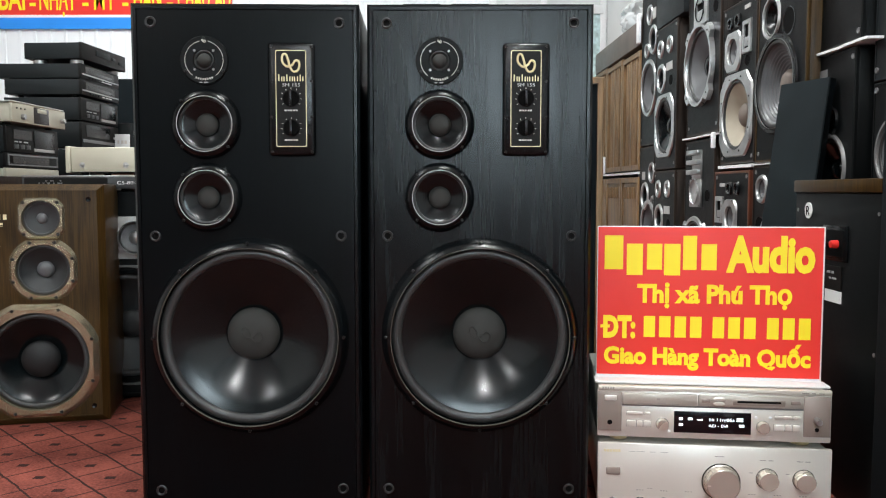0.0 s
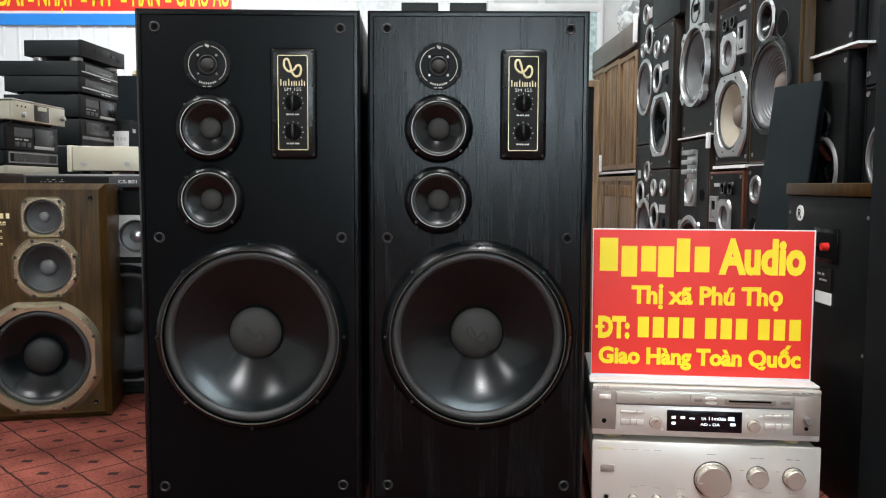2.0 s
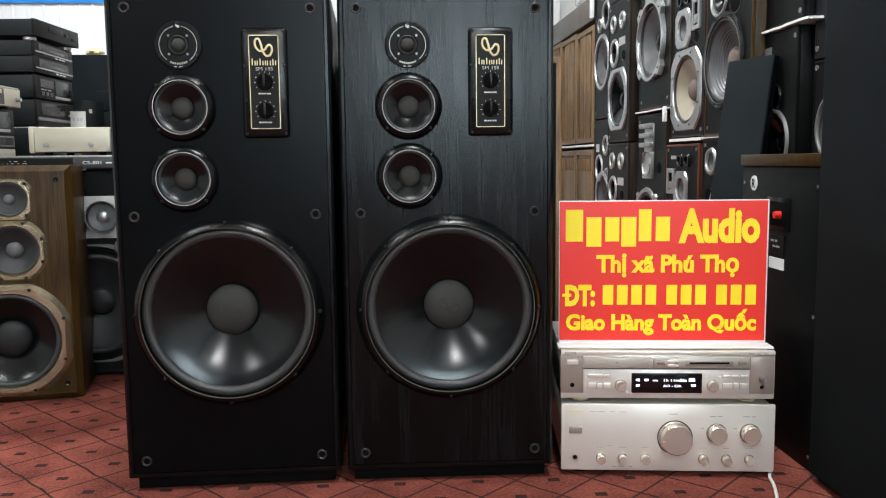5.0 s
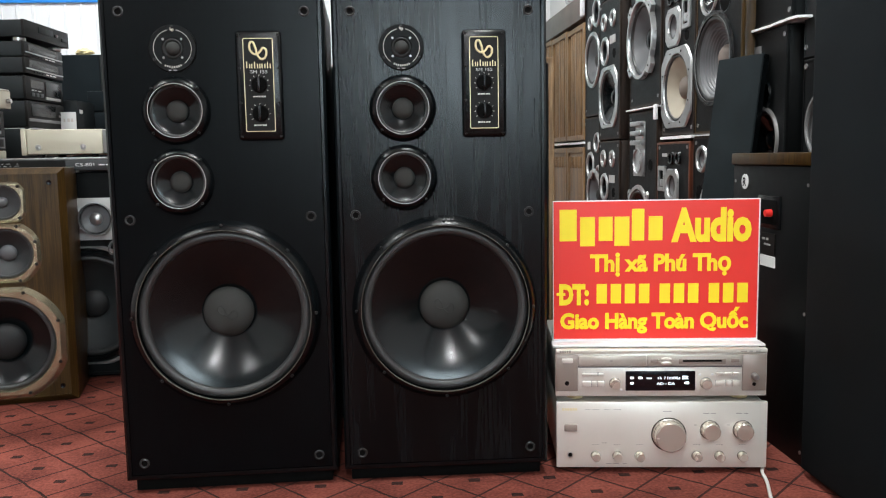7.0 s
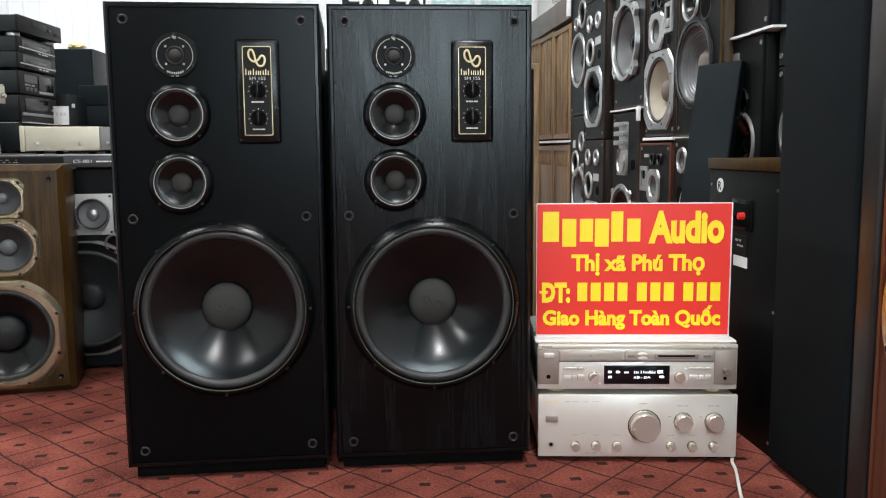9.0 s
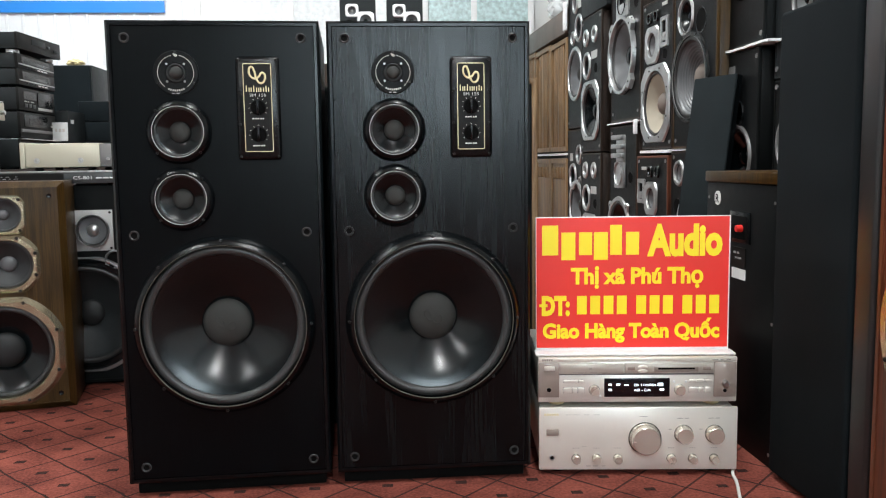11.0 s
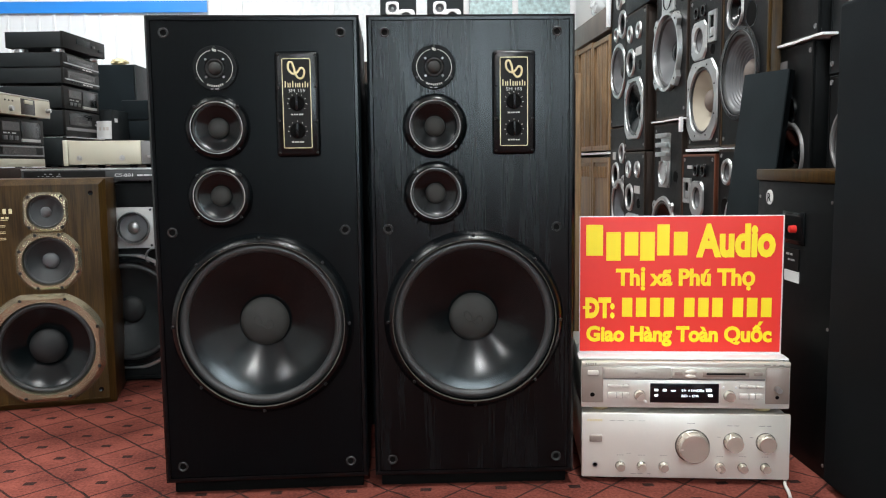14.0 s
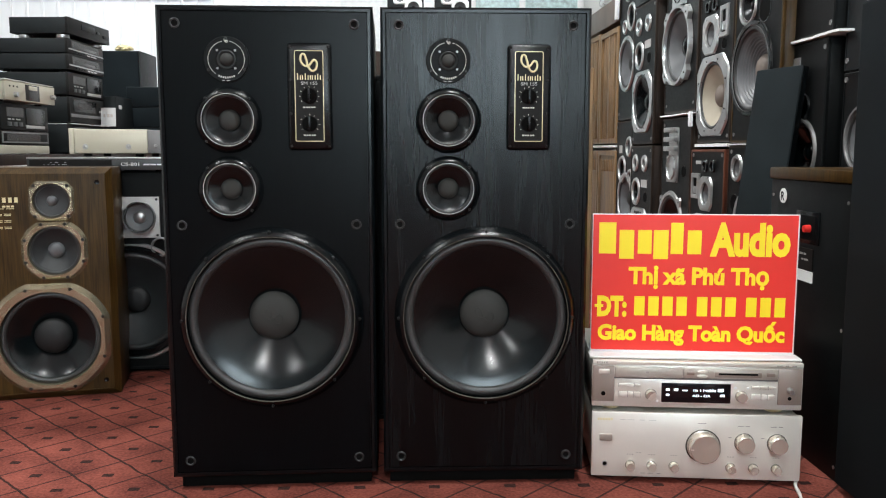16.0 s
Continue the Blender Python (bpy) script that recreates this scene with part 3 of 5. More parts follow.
# shop banner
banner = thing("shop_banner", pose(0, Y1 - 0.035, 0), "red and blue shop banner with yellow capitals", "banner")
part("red_field", box(-3.9, -1.41, 0, 0.004, 1.785, 2.20), SIGN_RED, banner)
part("blue_band", box(-3.9, -1.41, 0, 0.004, 1.695, 1.768), SIGN_BLUE, banner)
part("white_line", box(-3.9, -1.41, 0.0, 0.004, 1.768, 1.785), PVC_WHITE, banner)
for word, bx0, bx1 in (("BÃI", -2.93, -2.76), ("-", -2.73, -2.69), ("NHẬT", -2.666, -2.426), ("-", -2.385, -2.345), ("MỸ", -2.31, -2.165), ("-", -2.125, -2.085),
                       ("HÀN", -2.05, -1.87), ("-", -1.835, -1.795), ("CHÂU", -1.765, -1.555), ("ÂU", -1.525, -1.42)):
    text(word, bx0, bx1, 1.819 if word != "-" else 1.815, -0.0006, banner, SIGN_YELLOW, 0.15 if word != "-" else 0.12, offset=0.02)


# ---- the two tall black speakers ----
EMBLEM = [(-0.0107, -0.004), (-0.0161, 0.007), (-0.0115, 0.0168), (-0.005, 0.007), (-0.001, -0.008), (0.0077, -0.0158), (0.0157, -0.0065), (0.0115, 0.005), (0.002, -0.0037), (-0.005, -0.0065)]


def arc_strip(cx, cz, r0, r1, deg0, deg1, y, steps=24, t=0.0004):
    """A thin printed strip along an arc about (cx, cz), raised by t."""
    bm = bmesh.new()
    prev = None
    for k in range(steps + 1):
        a = math.radians(deg0 + (deg1 - deg0) * k / steps)
        row = [bm.verts.new((cx + r_ * math.cos(a), y_, cz + r_ * math.sin(a))) for r_, y_ in ((r0, y + t), (r0, y), (r1, y), (r1, y + t))]
        if prev:
            for q in range(3):
                bm.faces.new((prev[q], prev[q + 1], row[q + 1], row[q]))
        prev = row
    return bm


def rounded_rim(x0, x1, z0, z1, r, w, y0, y1):
    """A flat rectangular line of width w with rounded corners, from y0 (front) to y1."""
    bm = bmesh.new()
    loops = []
    for inset, d in ((0, y1), (0, y0), (w, y0), (w, y1)):
        ring = []
        for qx, qz, a0 in ((x1 - r, z1 - r, 0), (x0 + r, z1 - r, 90), (x0 + r, z0 + r, 180), (x1 - r, z0 + r, 270)):
            for k in range(6):
                a = math.radians(a0 + k * 18)
                ring.append(bm.verts.new((qx + (r - inset) * math.cos(a), d, qz + (r - inset) * math.sin(a))))
        loops.append(ring)
    for a, b in zip(loops, loops[1:]):
        for k in range(24):
            n = (k + 1) % 24
            bm.faces.new((a[k], a[n], b[n], b[k]))
    return bm


def tower_speaker():
    s = thing("tower_speaker", pose(0.060, 1.522, 0), "tall black ash floor speaker with uncovered drivers on red carpet", "speaker", "pair of tall black speakers")
    w, z0, z1 = 0.424, 0.030, 0.992
    part("plinth", box(-0.200, 0.200, 0.024, 0.35, 0.0, 0.031, 0.003), DARK_HOLE, s)
    part("cabinet_body", open_box(-w / 2, w / 2, 0.012, 0.37, z0, z1, 0.004), BLACK_ASH, s)
    part("front_frame", rect_ring(-w / 2, w / 2, z0, z1, 0.0105, -0.001, 0.0115, 0.005), BLACK_EDGE, s)
    part("groove", rect_ring(-w / 2 + 0.010, w / 2 - 0.010, z0 + 0.010, z1 - 0.010, 0.004, 0.0085, 0.0118), DARK_HOLE, s)
    BAFFLES.append((s, -w / 2 + 0.0122, w / 2 - 0.0122, 0.0, 0.0084, z0 + 0.0122, z1 - 0.0122, BLACK_ASH))
    HOLES[s.name] = [(-0.076, 0.887, 0.030)]
    for px in (-0.175, 0.175):
        for pz in (0.066, 0.5585, 0.957):
            peg = part("grille_socket", lathe([(0.0105, 0.001), (0.0102, -0.0022), (0.0085, -0.003), (0.0065, -0.0022), (0.0062, 0.0)], px, pz, 20), EDGE_GREY, s)
            part("hole", lathe([(0.0064, -0.0006), (0, -0.0006)], px, pz, 16), DARK_HOLE, peg)
    # tweeter
    tx, tz = -0.076, 0.887
    tw = part("tweeter", lathe([(0.0450, 0.001), (0.0450, -0.0035), (0.0435, -0.005), (0.0205, -0.005), (0.0185, -0.002), (0.0175, 0.0005)], tx, tz, 48), BLACK_VINYL, s)
    part("dome", dome(tx, tz, 0.0135, -0.001, 0.009, 28), DUST_CAP, tw)
    part("dome_edge", lathe([(0.0185, -0.0052), (0.0172, -0.0058), (0.0150, -0.003), (0.0132, -0.001)], tx, tz, 32), RUBBER, tw)
    for a_from, a_to in ((-52, 78), (102, 232)):
        part("printed_ring", arc_strip(tx, tz, 0.0350, 0.0358, a_from, a_to, -0.0054), CREAM_TRIM, tw)
    for k in range(8):   # name round the lower edge, as plain bars
        part("lettering", arc_strip(tx, tz, 0.0335, 0.0372, 244 + k * 7.0, 247 + k * 7.0, -0.0054, 2), CREAM_TRIM, tw)
    bars((3, -1, 4), tx - 0.009, tx + 0.009, tz - 0.0417, tz - 0.0402, -0.0056, tw, PRINT_GREY)
    tube([(tx + 0.20 * ex, -0.0054, tz + 0.0355 + 0.20 * ez) for ex, ez in EMBLEM], 0.0006, "emblem", CREAM_TRIM, tw, closed=True)
    screw_ring(tx, tz, 0.0245, 4, -0.005, tw, 0.0024, STEEL, math.pi / 4)
    screw_ring(tx, tz, 0.0405, 3, -0.005, tw, 0.003, SCREW, math.pi / 2)
    # two midrange drivers
    for mz in (0.7688, 0.6315):
        md = driver(s, -0.0758, mz, 0.0516, None, BLACK_PLASTIC, CONE, DUST_CAP, 0.0100, 0.0205, 0.008, y=-0.006, proud=0.008, cap_out=0.0005, flare=1.25, name="midrange_driver", trim=PRINT_GREY, seg=56, roll=0.12, flange=0.0660)
        screw_ring(-0.0758, mz, 0.0600, 4, -0.0125, md, 0.0030, a0=math.pi / 4)
    # woofer
    wx, wz = 0.001, 0.3668
    wf = driver(s, wx, wz, 0.1682, None, BLACK_PLASTIC, CONE, DUST_CAP, 0.039, 0.0500, 0.019, y=-0.013, proud=0.013, name="woofer", seg=96, cap_out=0.002, roll=0.115, flare=1.25, flange=0.1885)
    screw_ring(wx, wz, 0.1790, 8, -0.0225, wf, 0.0033, a0=math.pi / 2)
    part("trim_ring", lathe([(0.1702, -0.0245), (0.1699, -0.0269), (0.1690, -0.0269), (0.1683, -0.023)], wx, wz, 96), TRIM_DIM, wf)
    # cap emblem, a plain raised loop
    tube([(wx + 1.25 * ex, 0.0290 - 0.019 * (1 - ((1.25 * ex) ** 2 + (0.9 * ez) ** 2) / 0.0026) ** 0.5, wz + 0.9 * ez) for ex, ez in EMBLEM], 0.0012, "cap_emblem", DUST_CAP, wf, closed=True)
    # control panel
    px0, px1, pz0, pz1 = 0.0425, 0.1300, 0.7095, 0.9195
    cp = part("control_panel", box(px0, px1, -0.010, 0.002, pz0, pz1, 0.007, seg=3), BLACK_PLASTIC, s)
    ix0, ix1, iz0, iz1 = 0.0570, 0.1140, 0.7265, 0.9050
    part("panel_face", box(ix0, ix1, -0.0105, -0.009, iz0, iz1), PANEL_DARK, cp)
    part("panel_border", rounded_rim(ix0, ix1, iz0, iz1, 0.0035, 0.0013, -0.0111, -0.0100), GOLD_PRINT, cp)
    kx = (ix0 + ix1) / 2
    for kz in (0.8165, 0.7615):
        kn = part("level_knob", lathe([(0.0155, -0.0105), (0.0155, -0.013), (0.0142, -0.015), (0, -0.015)], kx, kz, 28), DARK_HOLE, cp)
        part("grip", box(kx - 0.0030, kx + 0.0030, -0.024, -0.0148, kz - 0.0148, kz + 0.0148, 0.0018), BLACK_PLASTIC, kn)
        for k in range(9):
            part("scale_mark", arc_strip(kx, kz, 0.0172, 0.0197, -36.3 + k * 31.25, -33.7 + k * 31.25, -0.0109, 1), CREAM_TRIM, cp)
        bars((2, 1.5, 1.5, -0.4, 1.5, 1.5), kx - 0.0125, kx + 0.0125, kz - 0.0238, kz - 0.0212, -0.0109, cp, CREAM_TRIM)
    for bx, bh in ((0.0, 0.0125), (0.0055, 0.0085), (0.0095, 0.0085), (0.0150, 0.0125), (0.0205, 0.0085), (0.0250, 0.0085), (0.0290, 0.0085), (0.0345, 0.0085), (0.0395, 0.0115), (0.0445, 0.0085)):
        part("lettering", box(kx - 0.0232 + bx, kx - 0.0213 + bx, -0.0114, -0.0104, 0.8478, 0.8478 + bh), GOLD_PRINT, cp)
    text("SM", kx - 0.0160, kx - 0.0035, 0.8382, -0.0108, cp, PRINT_GREY, 0.0064)
    text("155", kx + 0.0030, kx + 0.0165, 0.8382, -0.0108, cp, PRINT_GREY, 0.0064)
    tube([(kx + ex, -0.0110, 0.8810 + ez) for ex, ez in EMBLEM], 0.0021, "emblem", GOLD_PRINT, cp, closed=True)
    for sx in (px0 + 0.0065, px1 - 0.0065):
        for sz in (pz0 + 0.0075, 0.782, 0.848, pz1 - 0.0075):
            part("screw", lathe([(0.0026, -0.009), (0.0026, -0.0114), (0.001, -0.0120), (0, -0.0112)], sx, sz, 10), SCREW, cp)
    return s


tower = tower_speaker()
close_baffles()
tower_left = copy_thing(tower, pose(-0.3785, 1.514, 0, 0, 0, 2.0))
tagged(tower_left, "tall black floor speaker, plainer veneer dimmed for weaker sheen, uncovered drivers")
for ob in tower_left.children:   # plainer grain; lower gloss stands in for the dimmer reflections on this side
    if ob.name.startswith(("baffle", "cabinet_body")):
        ob.material_slots[0].link = "OBJECT"
        ob.material_slots[0].material = BLACK_SMOOTH_DIMMED


# ---- sign, player and amplifier beside the towers ----
STACK = pose(0.293, 1.536, 0, 0, 0, -6.2)


def knob(parent, x, z, r, length, y=0.0, mat=None, name="knob", ring=None):
    k = part(name, lathe([(r * 1.08, y), (r * 1.05, y - length * 0.12), (r, y - length * 0.15), (r * 0.97, y - length * 0.92), (r * 0.9, y - length), (0, y - length)], x, z, 36), mat or KNOB, parent)
    if ring:
        part("shadow_ring", lathe([(r * 1.12, y + 0.0002), (r * 1.12, y - 0.0012), (r, y - 0.0012)], x, z, 36), ring, k)
    return k


amp = thing("stereo_amplifier", STACK, "champagne silver stereo amplifier with round knobs, standing on the carpet", "amplifier")
part("case", box(0.004, 0.434, 0.012, 0.36, 0.014, 0.151, 0.003), CHAMPAGNE, amp)
part("front_panel", box(0.0, 0.438, 0.0, 0.0115, 0.012, 0.155, 0.003), CHAMPAGNE, amp)
for fx in (0.045, 0.393):
    for fy in (0.045, 0.31):
        part("foot", lathe([(0.020, -0.0), (0.024, 0.013), (0, 0.013)], 0, 0, 20), BLACK_PLASTIC, amp, m=pose(fx, fy, 0.0, 90))
knob(amp, 0.2345, 0.0845, 0.0325, 0.024, ring=DARK_HOLE, name="volume_knob")
part("pointer", box(0.2050, 0.2110, -0.0248, -0.0235, 0.0825, 0.0850), PRINT_DIM, amp)
for kx in (0.3195, 0.387):
    knob(amp, kx, 0.0940, 0.0185, 0.020, ring=DARK_HOLE)
for kx in (0.0825, 0.1280, 0.1745, 0.2930, 0.3400, 0.3870):
    knob(amp, kx, 0.0385, 0.0092, 0.016, ring=DARK_HOLE, name="small_knob")
    bars((1, -0.5, 1, -0.5, 1), kx - 0.007, kx + 0.007, 0.0615, 0.0632, -0.0004, amp, PRINT_DIM)
bars((1, -0.4, 1), 0.096, 0.106, 0.0655, 0.067, -0.0004, amp, PRINT_DIM)
part("power_button", box(0.0165, 0.0435, -0.005, 0.001, 0.092, 0.107, 0.002), CHAMP_PINK, amp)
jk = part("headphone_socket", lathe([(0.0065, 0.0005), (0.0060, -0.002), (0.0045, -0.002), (0.0040, 0.0003)], 0.029, 0.0405, 20), STEEL, amp)
part("hole", lathe([(0.0042, -0.0004), (0, -0.0004)], 0.029, 0.0405, 14), DARK_HOLE, jk)
bars((1, 1, 1, 1, 1, 1), 0.012, 0.045, 0.1365, 0.1415, -0.0004, amp, GOLD_PRINT)
bars((3, 4, -1, 3, -1, 4), 0.060, 0.140, 0.1380, 0.1390, -0.0004, amp, PRINT_DIM)
bars((4,), 0.222, 0.246, 0.1335, 0.135, -0.0004, amp, PRINT_DIM)
for kx in (0.3195, 0.387):
    bars((4, 3), kx - 0.014, kx + 0.014, 0.1290, 0.1305, -0.0004, amp, PRINT_DIM)
    bars((2,), kx - 0.033, kx - 0.024, 0.104, 0.1055, -0.0004, amp, PRINT_DIM)
bars((3, 3, -1, 2), 0.105, 0.150, 0.0205, 0.0218, -0.0004, amp, PRINT_DIM)

cdp = thing("disc_player", STACK @ pose(-0.002, 0, 0.155), "silver disc player with lit display, standing on the amplifier", "disc player")
part("case", box(0.004, 0.432, 0.012, 0.34, 0.012, 0.108, 0.003), CHAMPAGNE, cdp)
part("front_panel", box(0.0, 0.436, 0.0, 0.0115, 0.012, 0.1075, 0.003), CHAMPAGNE, cdp)
part("top_lip", box(0.001, 0.435, -0.004, 0.010, 0.104, 0.1135, 0.002), CHAMPAGNE, cdp)
part("side_panel", box(0.0015, 0.0465, -0.003, 0.001, 0.024, 0.1015, 0.001), CHAMP_PINK, cdp)
part("side_panel", box(0.385, 0.4335, -0.003, 0.001, 0.024, 0.1015, 0.001), CHAMP_PINK, cdp)
part("lower_panel", box(0.0475, 0.384, -0.002, 0.001, 0.022, 0.0735, 0.001), CHAMPAGNE, cdp)
part("groove", box(0.047, 0.3845, -0.0008, 0.0012, 0.0735, 0.0775), GREY_TRIM, cdp)
part("disc_drawer", box(0.0475, 0.188, -0.007, 0.001, 0.0775, 0.100, 0.0018), CHAMP_MID, cdp)
part("upper_panel", box(0.190, 0.384, -0.005, 0.001, 0.0775, 0.100, 0.0018), CHAMP_MID, cdp)
slot = part("disc_slot", box(0.254, 0.350, -0.0058, -0.0045, 0.0815, 0.0925, 0.0008), CHAMP_PINK, cdp)
part("opening", box(0.262, 0.342, -0.0063, -0.0050, 0.0865, 0.0905), DARK_HOLE, slot)
for bx0, bx1, bz0, bz1 in ((0.196, 0.212, 0.0855, 0.0925), (0.360, 0.377, 0.0855, 0.0925)):
    part("button", box(bx0, bx1, -0.0075, -0.004, bz0, bz1, 0.001), CHAMP_PINK, cdp)
for ez in (0.0925, 0.0835):
    part("rocker", lathe([(0.0042, -0.004), (0.0042, -0.0072), (0.003, -0.0085), (0, -0.0088)], 0, 0, 20), CHAMPAGNE, cdp, m=pose(0.2285, 0, ez) @ Matrix.Diagonal((2.6, 1, 0.9, 1)))
part("display", box(0.1455, 0.289, -0.0032, 0.0, 0.0245, 0.0665, 0.001), DISPLAY, cdp)
text("1h 11m06s", 0.212, 0.258, 0.0490, -0.0036, cdp, DISPLAY_LIT, 0.0062, 0.0002)
text("AD - DA", 0.210, 0.247, 0.0375, -0.0036, cdp, DISPLAY_LIT, 0.0055, 0.0002)
for ax, aw, az in ((0.155, 0.007, 0.050), (0.172, 0.008, 0.050), (0.189, 0.010, 0.050), (0.155, 0.007, 0.0385), (0.262, 0.012, 0.0535), (0.262, 0.012, 0.0495), (0.267, 0.009, 0.039)):
    part("indicator", box(ax, ax + aw, -0.0037, -0.0031, az, az + (0.0045 if aw < 0.0095 else 0.0022)), DISPLAY_LIT, cdp)
knob(cdp, 0.1235, 0.0405, 0.0110, 0.013, -0.002, ring=GREY_TRIM)
knob(cdp, 0.3105, 0.0405, 0.0110, 0.013, -0.002, ring=GREY_TRIM)
for bx, bw, bz, bh in ((0.056, 0.031, 0.0575, 0.006), (0.0895, 0.011, 0.0575, 0.006), (0.056, 0.018, 0.0345, 0.0115), (0.0755, 0.011, 0.0345, 0.0115), (0.088, 0.0135, 0.0345, 0.0115),
                       (0.331, 0.016, 0.0575, 0.006), (0.3475, 0.015, 0.0575, 0.006), (0.3655, 0.013, 0.0575, 0.006), (0.331, 0.019, 0.0345, 0.0115), (0.3515, 0.011, 0.0345, 0.0115), (0.365, 0.0135, 0.0345, 0.0115)):
    part("button", box(bx, bx + bw, -0.0055, -0.0015, bz, bz + bh, 0.001), CHAMPAGNE, cdp)
    part("button_gap", box(bx - 0.0008, bx + bw + 0.0008, -0.0023, -0.0018, bz - 0.0008, bz + bh + 0.0008), PRINT_DIM, cdp)
part("power_button", box(0.0135, 0.0365, -0.0065, -0.002, 0.0845, 0.0945, 0.0015), CHAMPAGNE, cdp)
part("socket", lathe([(0.0048, -0.0034), (0, -0.0034)], 0.024, 0.041, 16), DARK_HOLE, cdp)
part("socket", lathe([(0.0040, -0.0034), (0, -0.0034)], 0.409, 0.038, 16), DARK_HOLE, cdp)
knob(cdp, 0.409, 0.056, 0.006, 0.016, -0.003, STEEL, "level_knob")
for lx in (0.137, 0.298, 0.324):
    part("lamp", lathe([(0.0028, -0.0022), (0.0024, -0.0038), (0, -0.0042)], lx, 0.0265 if lx < 0.2 else 0.0585, 12), PVC_WHITE, cdp)
bars((1, 1, 1, 1, 1), 0.009, 0.033, 0.1065, 0.1105, -0.0046, cdp, PRINT_DIM)
bars((4, 2, -1, 3), 0.380, 0.424, 0.1070, 0.1088, -0.0046, cdp, PRINT_DIM)
bars((2,), 0.112, 0.120, 0.0875, 0.0915, -0.0075, cdp, PRINT_DIM)
bars((6, 3, 4), 0.075, 0.160, 0.0805, 0.0818, -0.0075, cdp, PRINT_DIM)
for fx in (0.045, 0.391):
    for fy in (0.04, 0.29):
        part("foot", lathe([(0.017, 0.0), (0.020, 0.013), (0, 0.013)], 0, 0, 20), GOLD_PRINT, cdp, m=pose(fx, fy, 0.0, 90))

sign = thing("desk_sign", pose(0.296, 1.584, 0.2685, 0, 0, -6.2), "red plastic stand sign with yellow writing, standing on the player", "sign")
part("board", box(0, 0.431, 0.001, 0.005, 0.004, 0.3065, 0.001), PVC_WHITE, sign)
part("foot_flap", box(-0.004, 0.437, -0.036, 0.008, 0.0, 0.0050, 0.002), PVC_WHITE, sign)
part("back_flap", box(0.0, 0.431, 0.006, 0.085, 0.0, 0.004, 0.0015), PVC_WHITE, sign)
part("face", box(0.0015, 0.4275, -0.0002, 0.0016, 0.011, 0.3045), SIGN_RED, sign)
y_ = -0.0004
for bx0, bx1, bz0, bz1 in ((0.014, 0.050, 0.221, 0.288), (0.057, 0.088, 0.210, 0.272), (0.096, 0.125, 0.221, 0.272), (0.129, 0.160, 0.210, 0.272), (0.165, 0.191, 0.221, 0.288), (0.200, 0.229, 0.221, 0.272)):
    part("letter_bar", box(bx0, bx1, y_ - 0.0006, y_ + 0.0002, bz0, bz1), SIGN_YELLOW, sign)
text("Audio", 0.247, 0.413, 0.221, y_, sign, SIGN_YELLOW, 0.068, offset=0.048)
text("Thị xã Phú Thọ", 0.078, 0.372, 0.157, y_, sign, SIGN_YELLOW, 0.036, offset=0.040)
text("DT:", 0.013, 0.076, 0.087, y_, sign, SIGN_YELLOW, 0.042, offset=0.058)
part("letter_bar", box(0.0075, 0.026, y_ - 0.0007, y_, 0.1045, 0.1105), SIGN_YELLOW, sign)
bars((1, 1, 1, 1, -0.45, 1, 1, 1, -0.45, 1, 1, 1), 0.092, 0.416, 0.087, 0.129, y_, sign, SIGN_YELLOW)
text("Giao Hàng Toàn Quốc", 0.015, 0.410, 0.034, y_, sign, SIGN_YELLOW, 0.033, offset=0.044)

tube([(0.752, 1.80, 0.030), (0.752, 1.62, 0.010), (0.739, 1.53, 0.005), (0.718, 1.485, 0.005), (0.706, 1.44, 0.005), (0.680, 1.367, 0.005), (0.62, 1.20, 0.005)], 0.0035, "power_cable", CABLE_WHITE, None, "white mains cable lying on the carpet by the amplifier", "cable")
tube([(0.282, 1.66, 0.275), (0.281, 1.60, 0.25), (0.279, 1.585, 0.15), (0.281, 1.60, 0.02), (0.285, 1.68, 0.005)], 0.0018, "audio_cable", CABLE_WHITE, None, "thin pale cable hanging behind the hi-fi units", "cable")


# ---- brown three-way speaker and the dark speaker behind it ----
def clamps(parent, cx, cz, r, n, mat, y=-0.006, a0=0.0):
    for k in range(n):
        a = a0 + 2 * math.pi * k / n
        screw_x, screw_z = cx + r * math.cos(a), cz + r * math.sin(a)
        part("screw", lathe([(0.0048, y + 0.002), (0.0048, y - 0.0004), (0.003, y - 0.002), (0, y - 0.001)], screw_x, screw_z, 12), SCREW, parent)


brown = thing("bookshelf_speaker", pose(-1.127, 2.172, 0, 0, 0, 13), "brown walnut three-way speaker with champagne driver rings on carpet", "speaker")
part("cabinet_body", open_box(-0.192, 0.181, 0.022, 0.31, 0.0, 0.662, 0.003), WALNUT, brown)
part("front_bevel", rect_ring(-0.192, 0.181, 0.0, 0.662, 0.020, 0.004, 0.0215, 0.017), WALNUT, brown)
BAFFLES.append((brown, -0.1725, 0.1615, 0.005, 0.021, 0.0195, 0.6425, WALNUT))
Y_ = 0.004
d_ = driver(brown, 0.021, 0.569, 0.0470, flatted(0.0680, 0.0600, 0.0560), CHAMP_FRAME, MESH_GREY, CONE_GREY, 0.006, 0.014, 0.008, y=Y_, proud=0.006, name="tweeter", seg=64, lip=0.006)
clamps(d_, 0.021, 0.569, 0.0610, 4, SCREW, Y_ - 0.006, math.pi / 4)
d_ = driver(brown, 0.023, 0.428, 0.0680, flatted(0.0920, 0.0870, 0.0825), CHAMP_FRAME, MESH_GREY, CONE_GREY, 0.022, 0.022, 0.012, y=Y_, proud=0.009, name="midrange_driver", seg=72, lip=0.009)
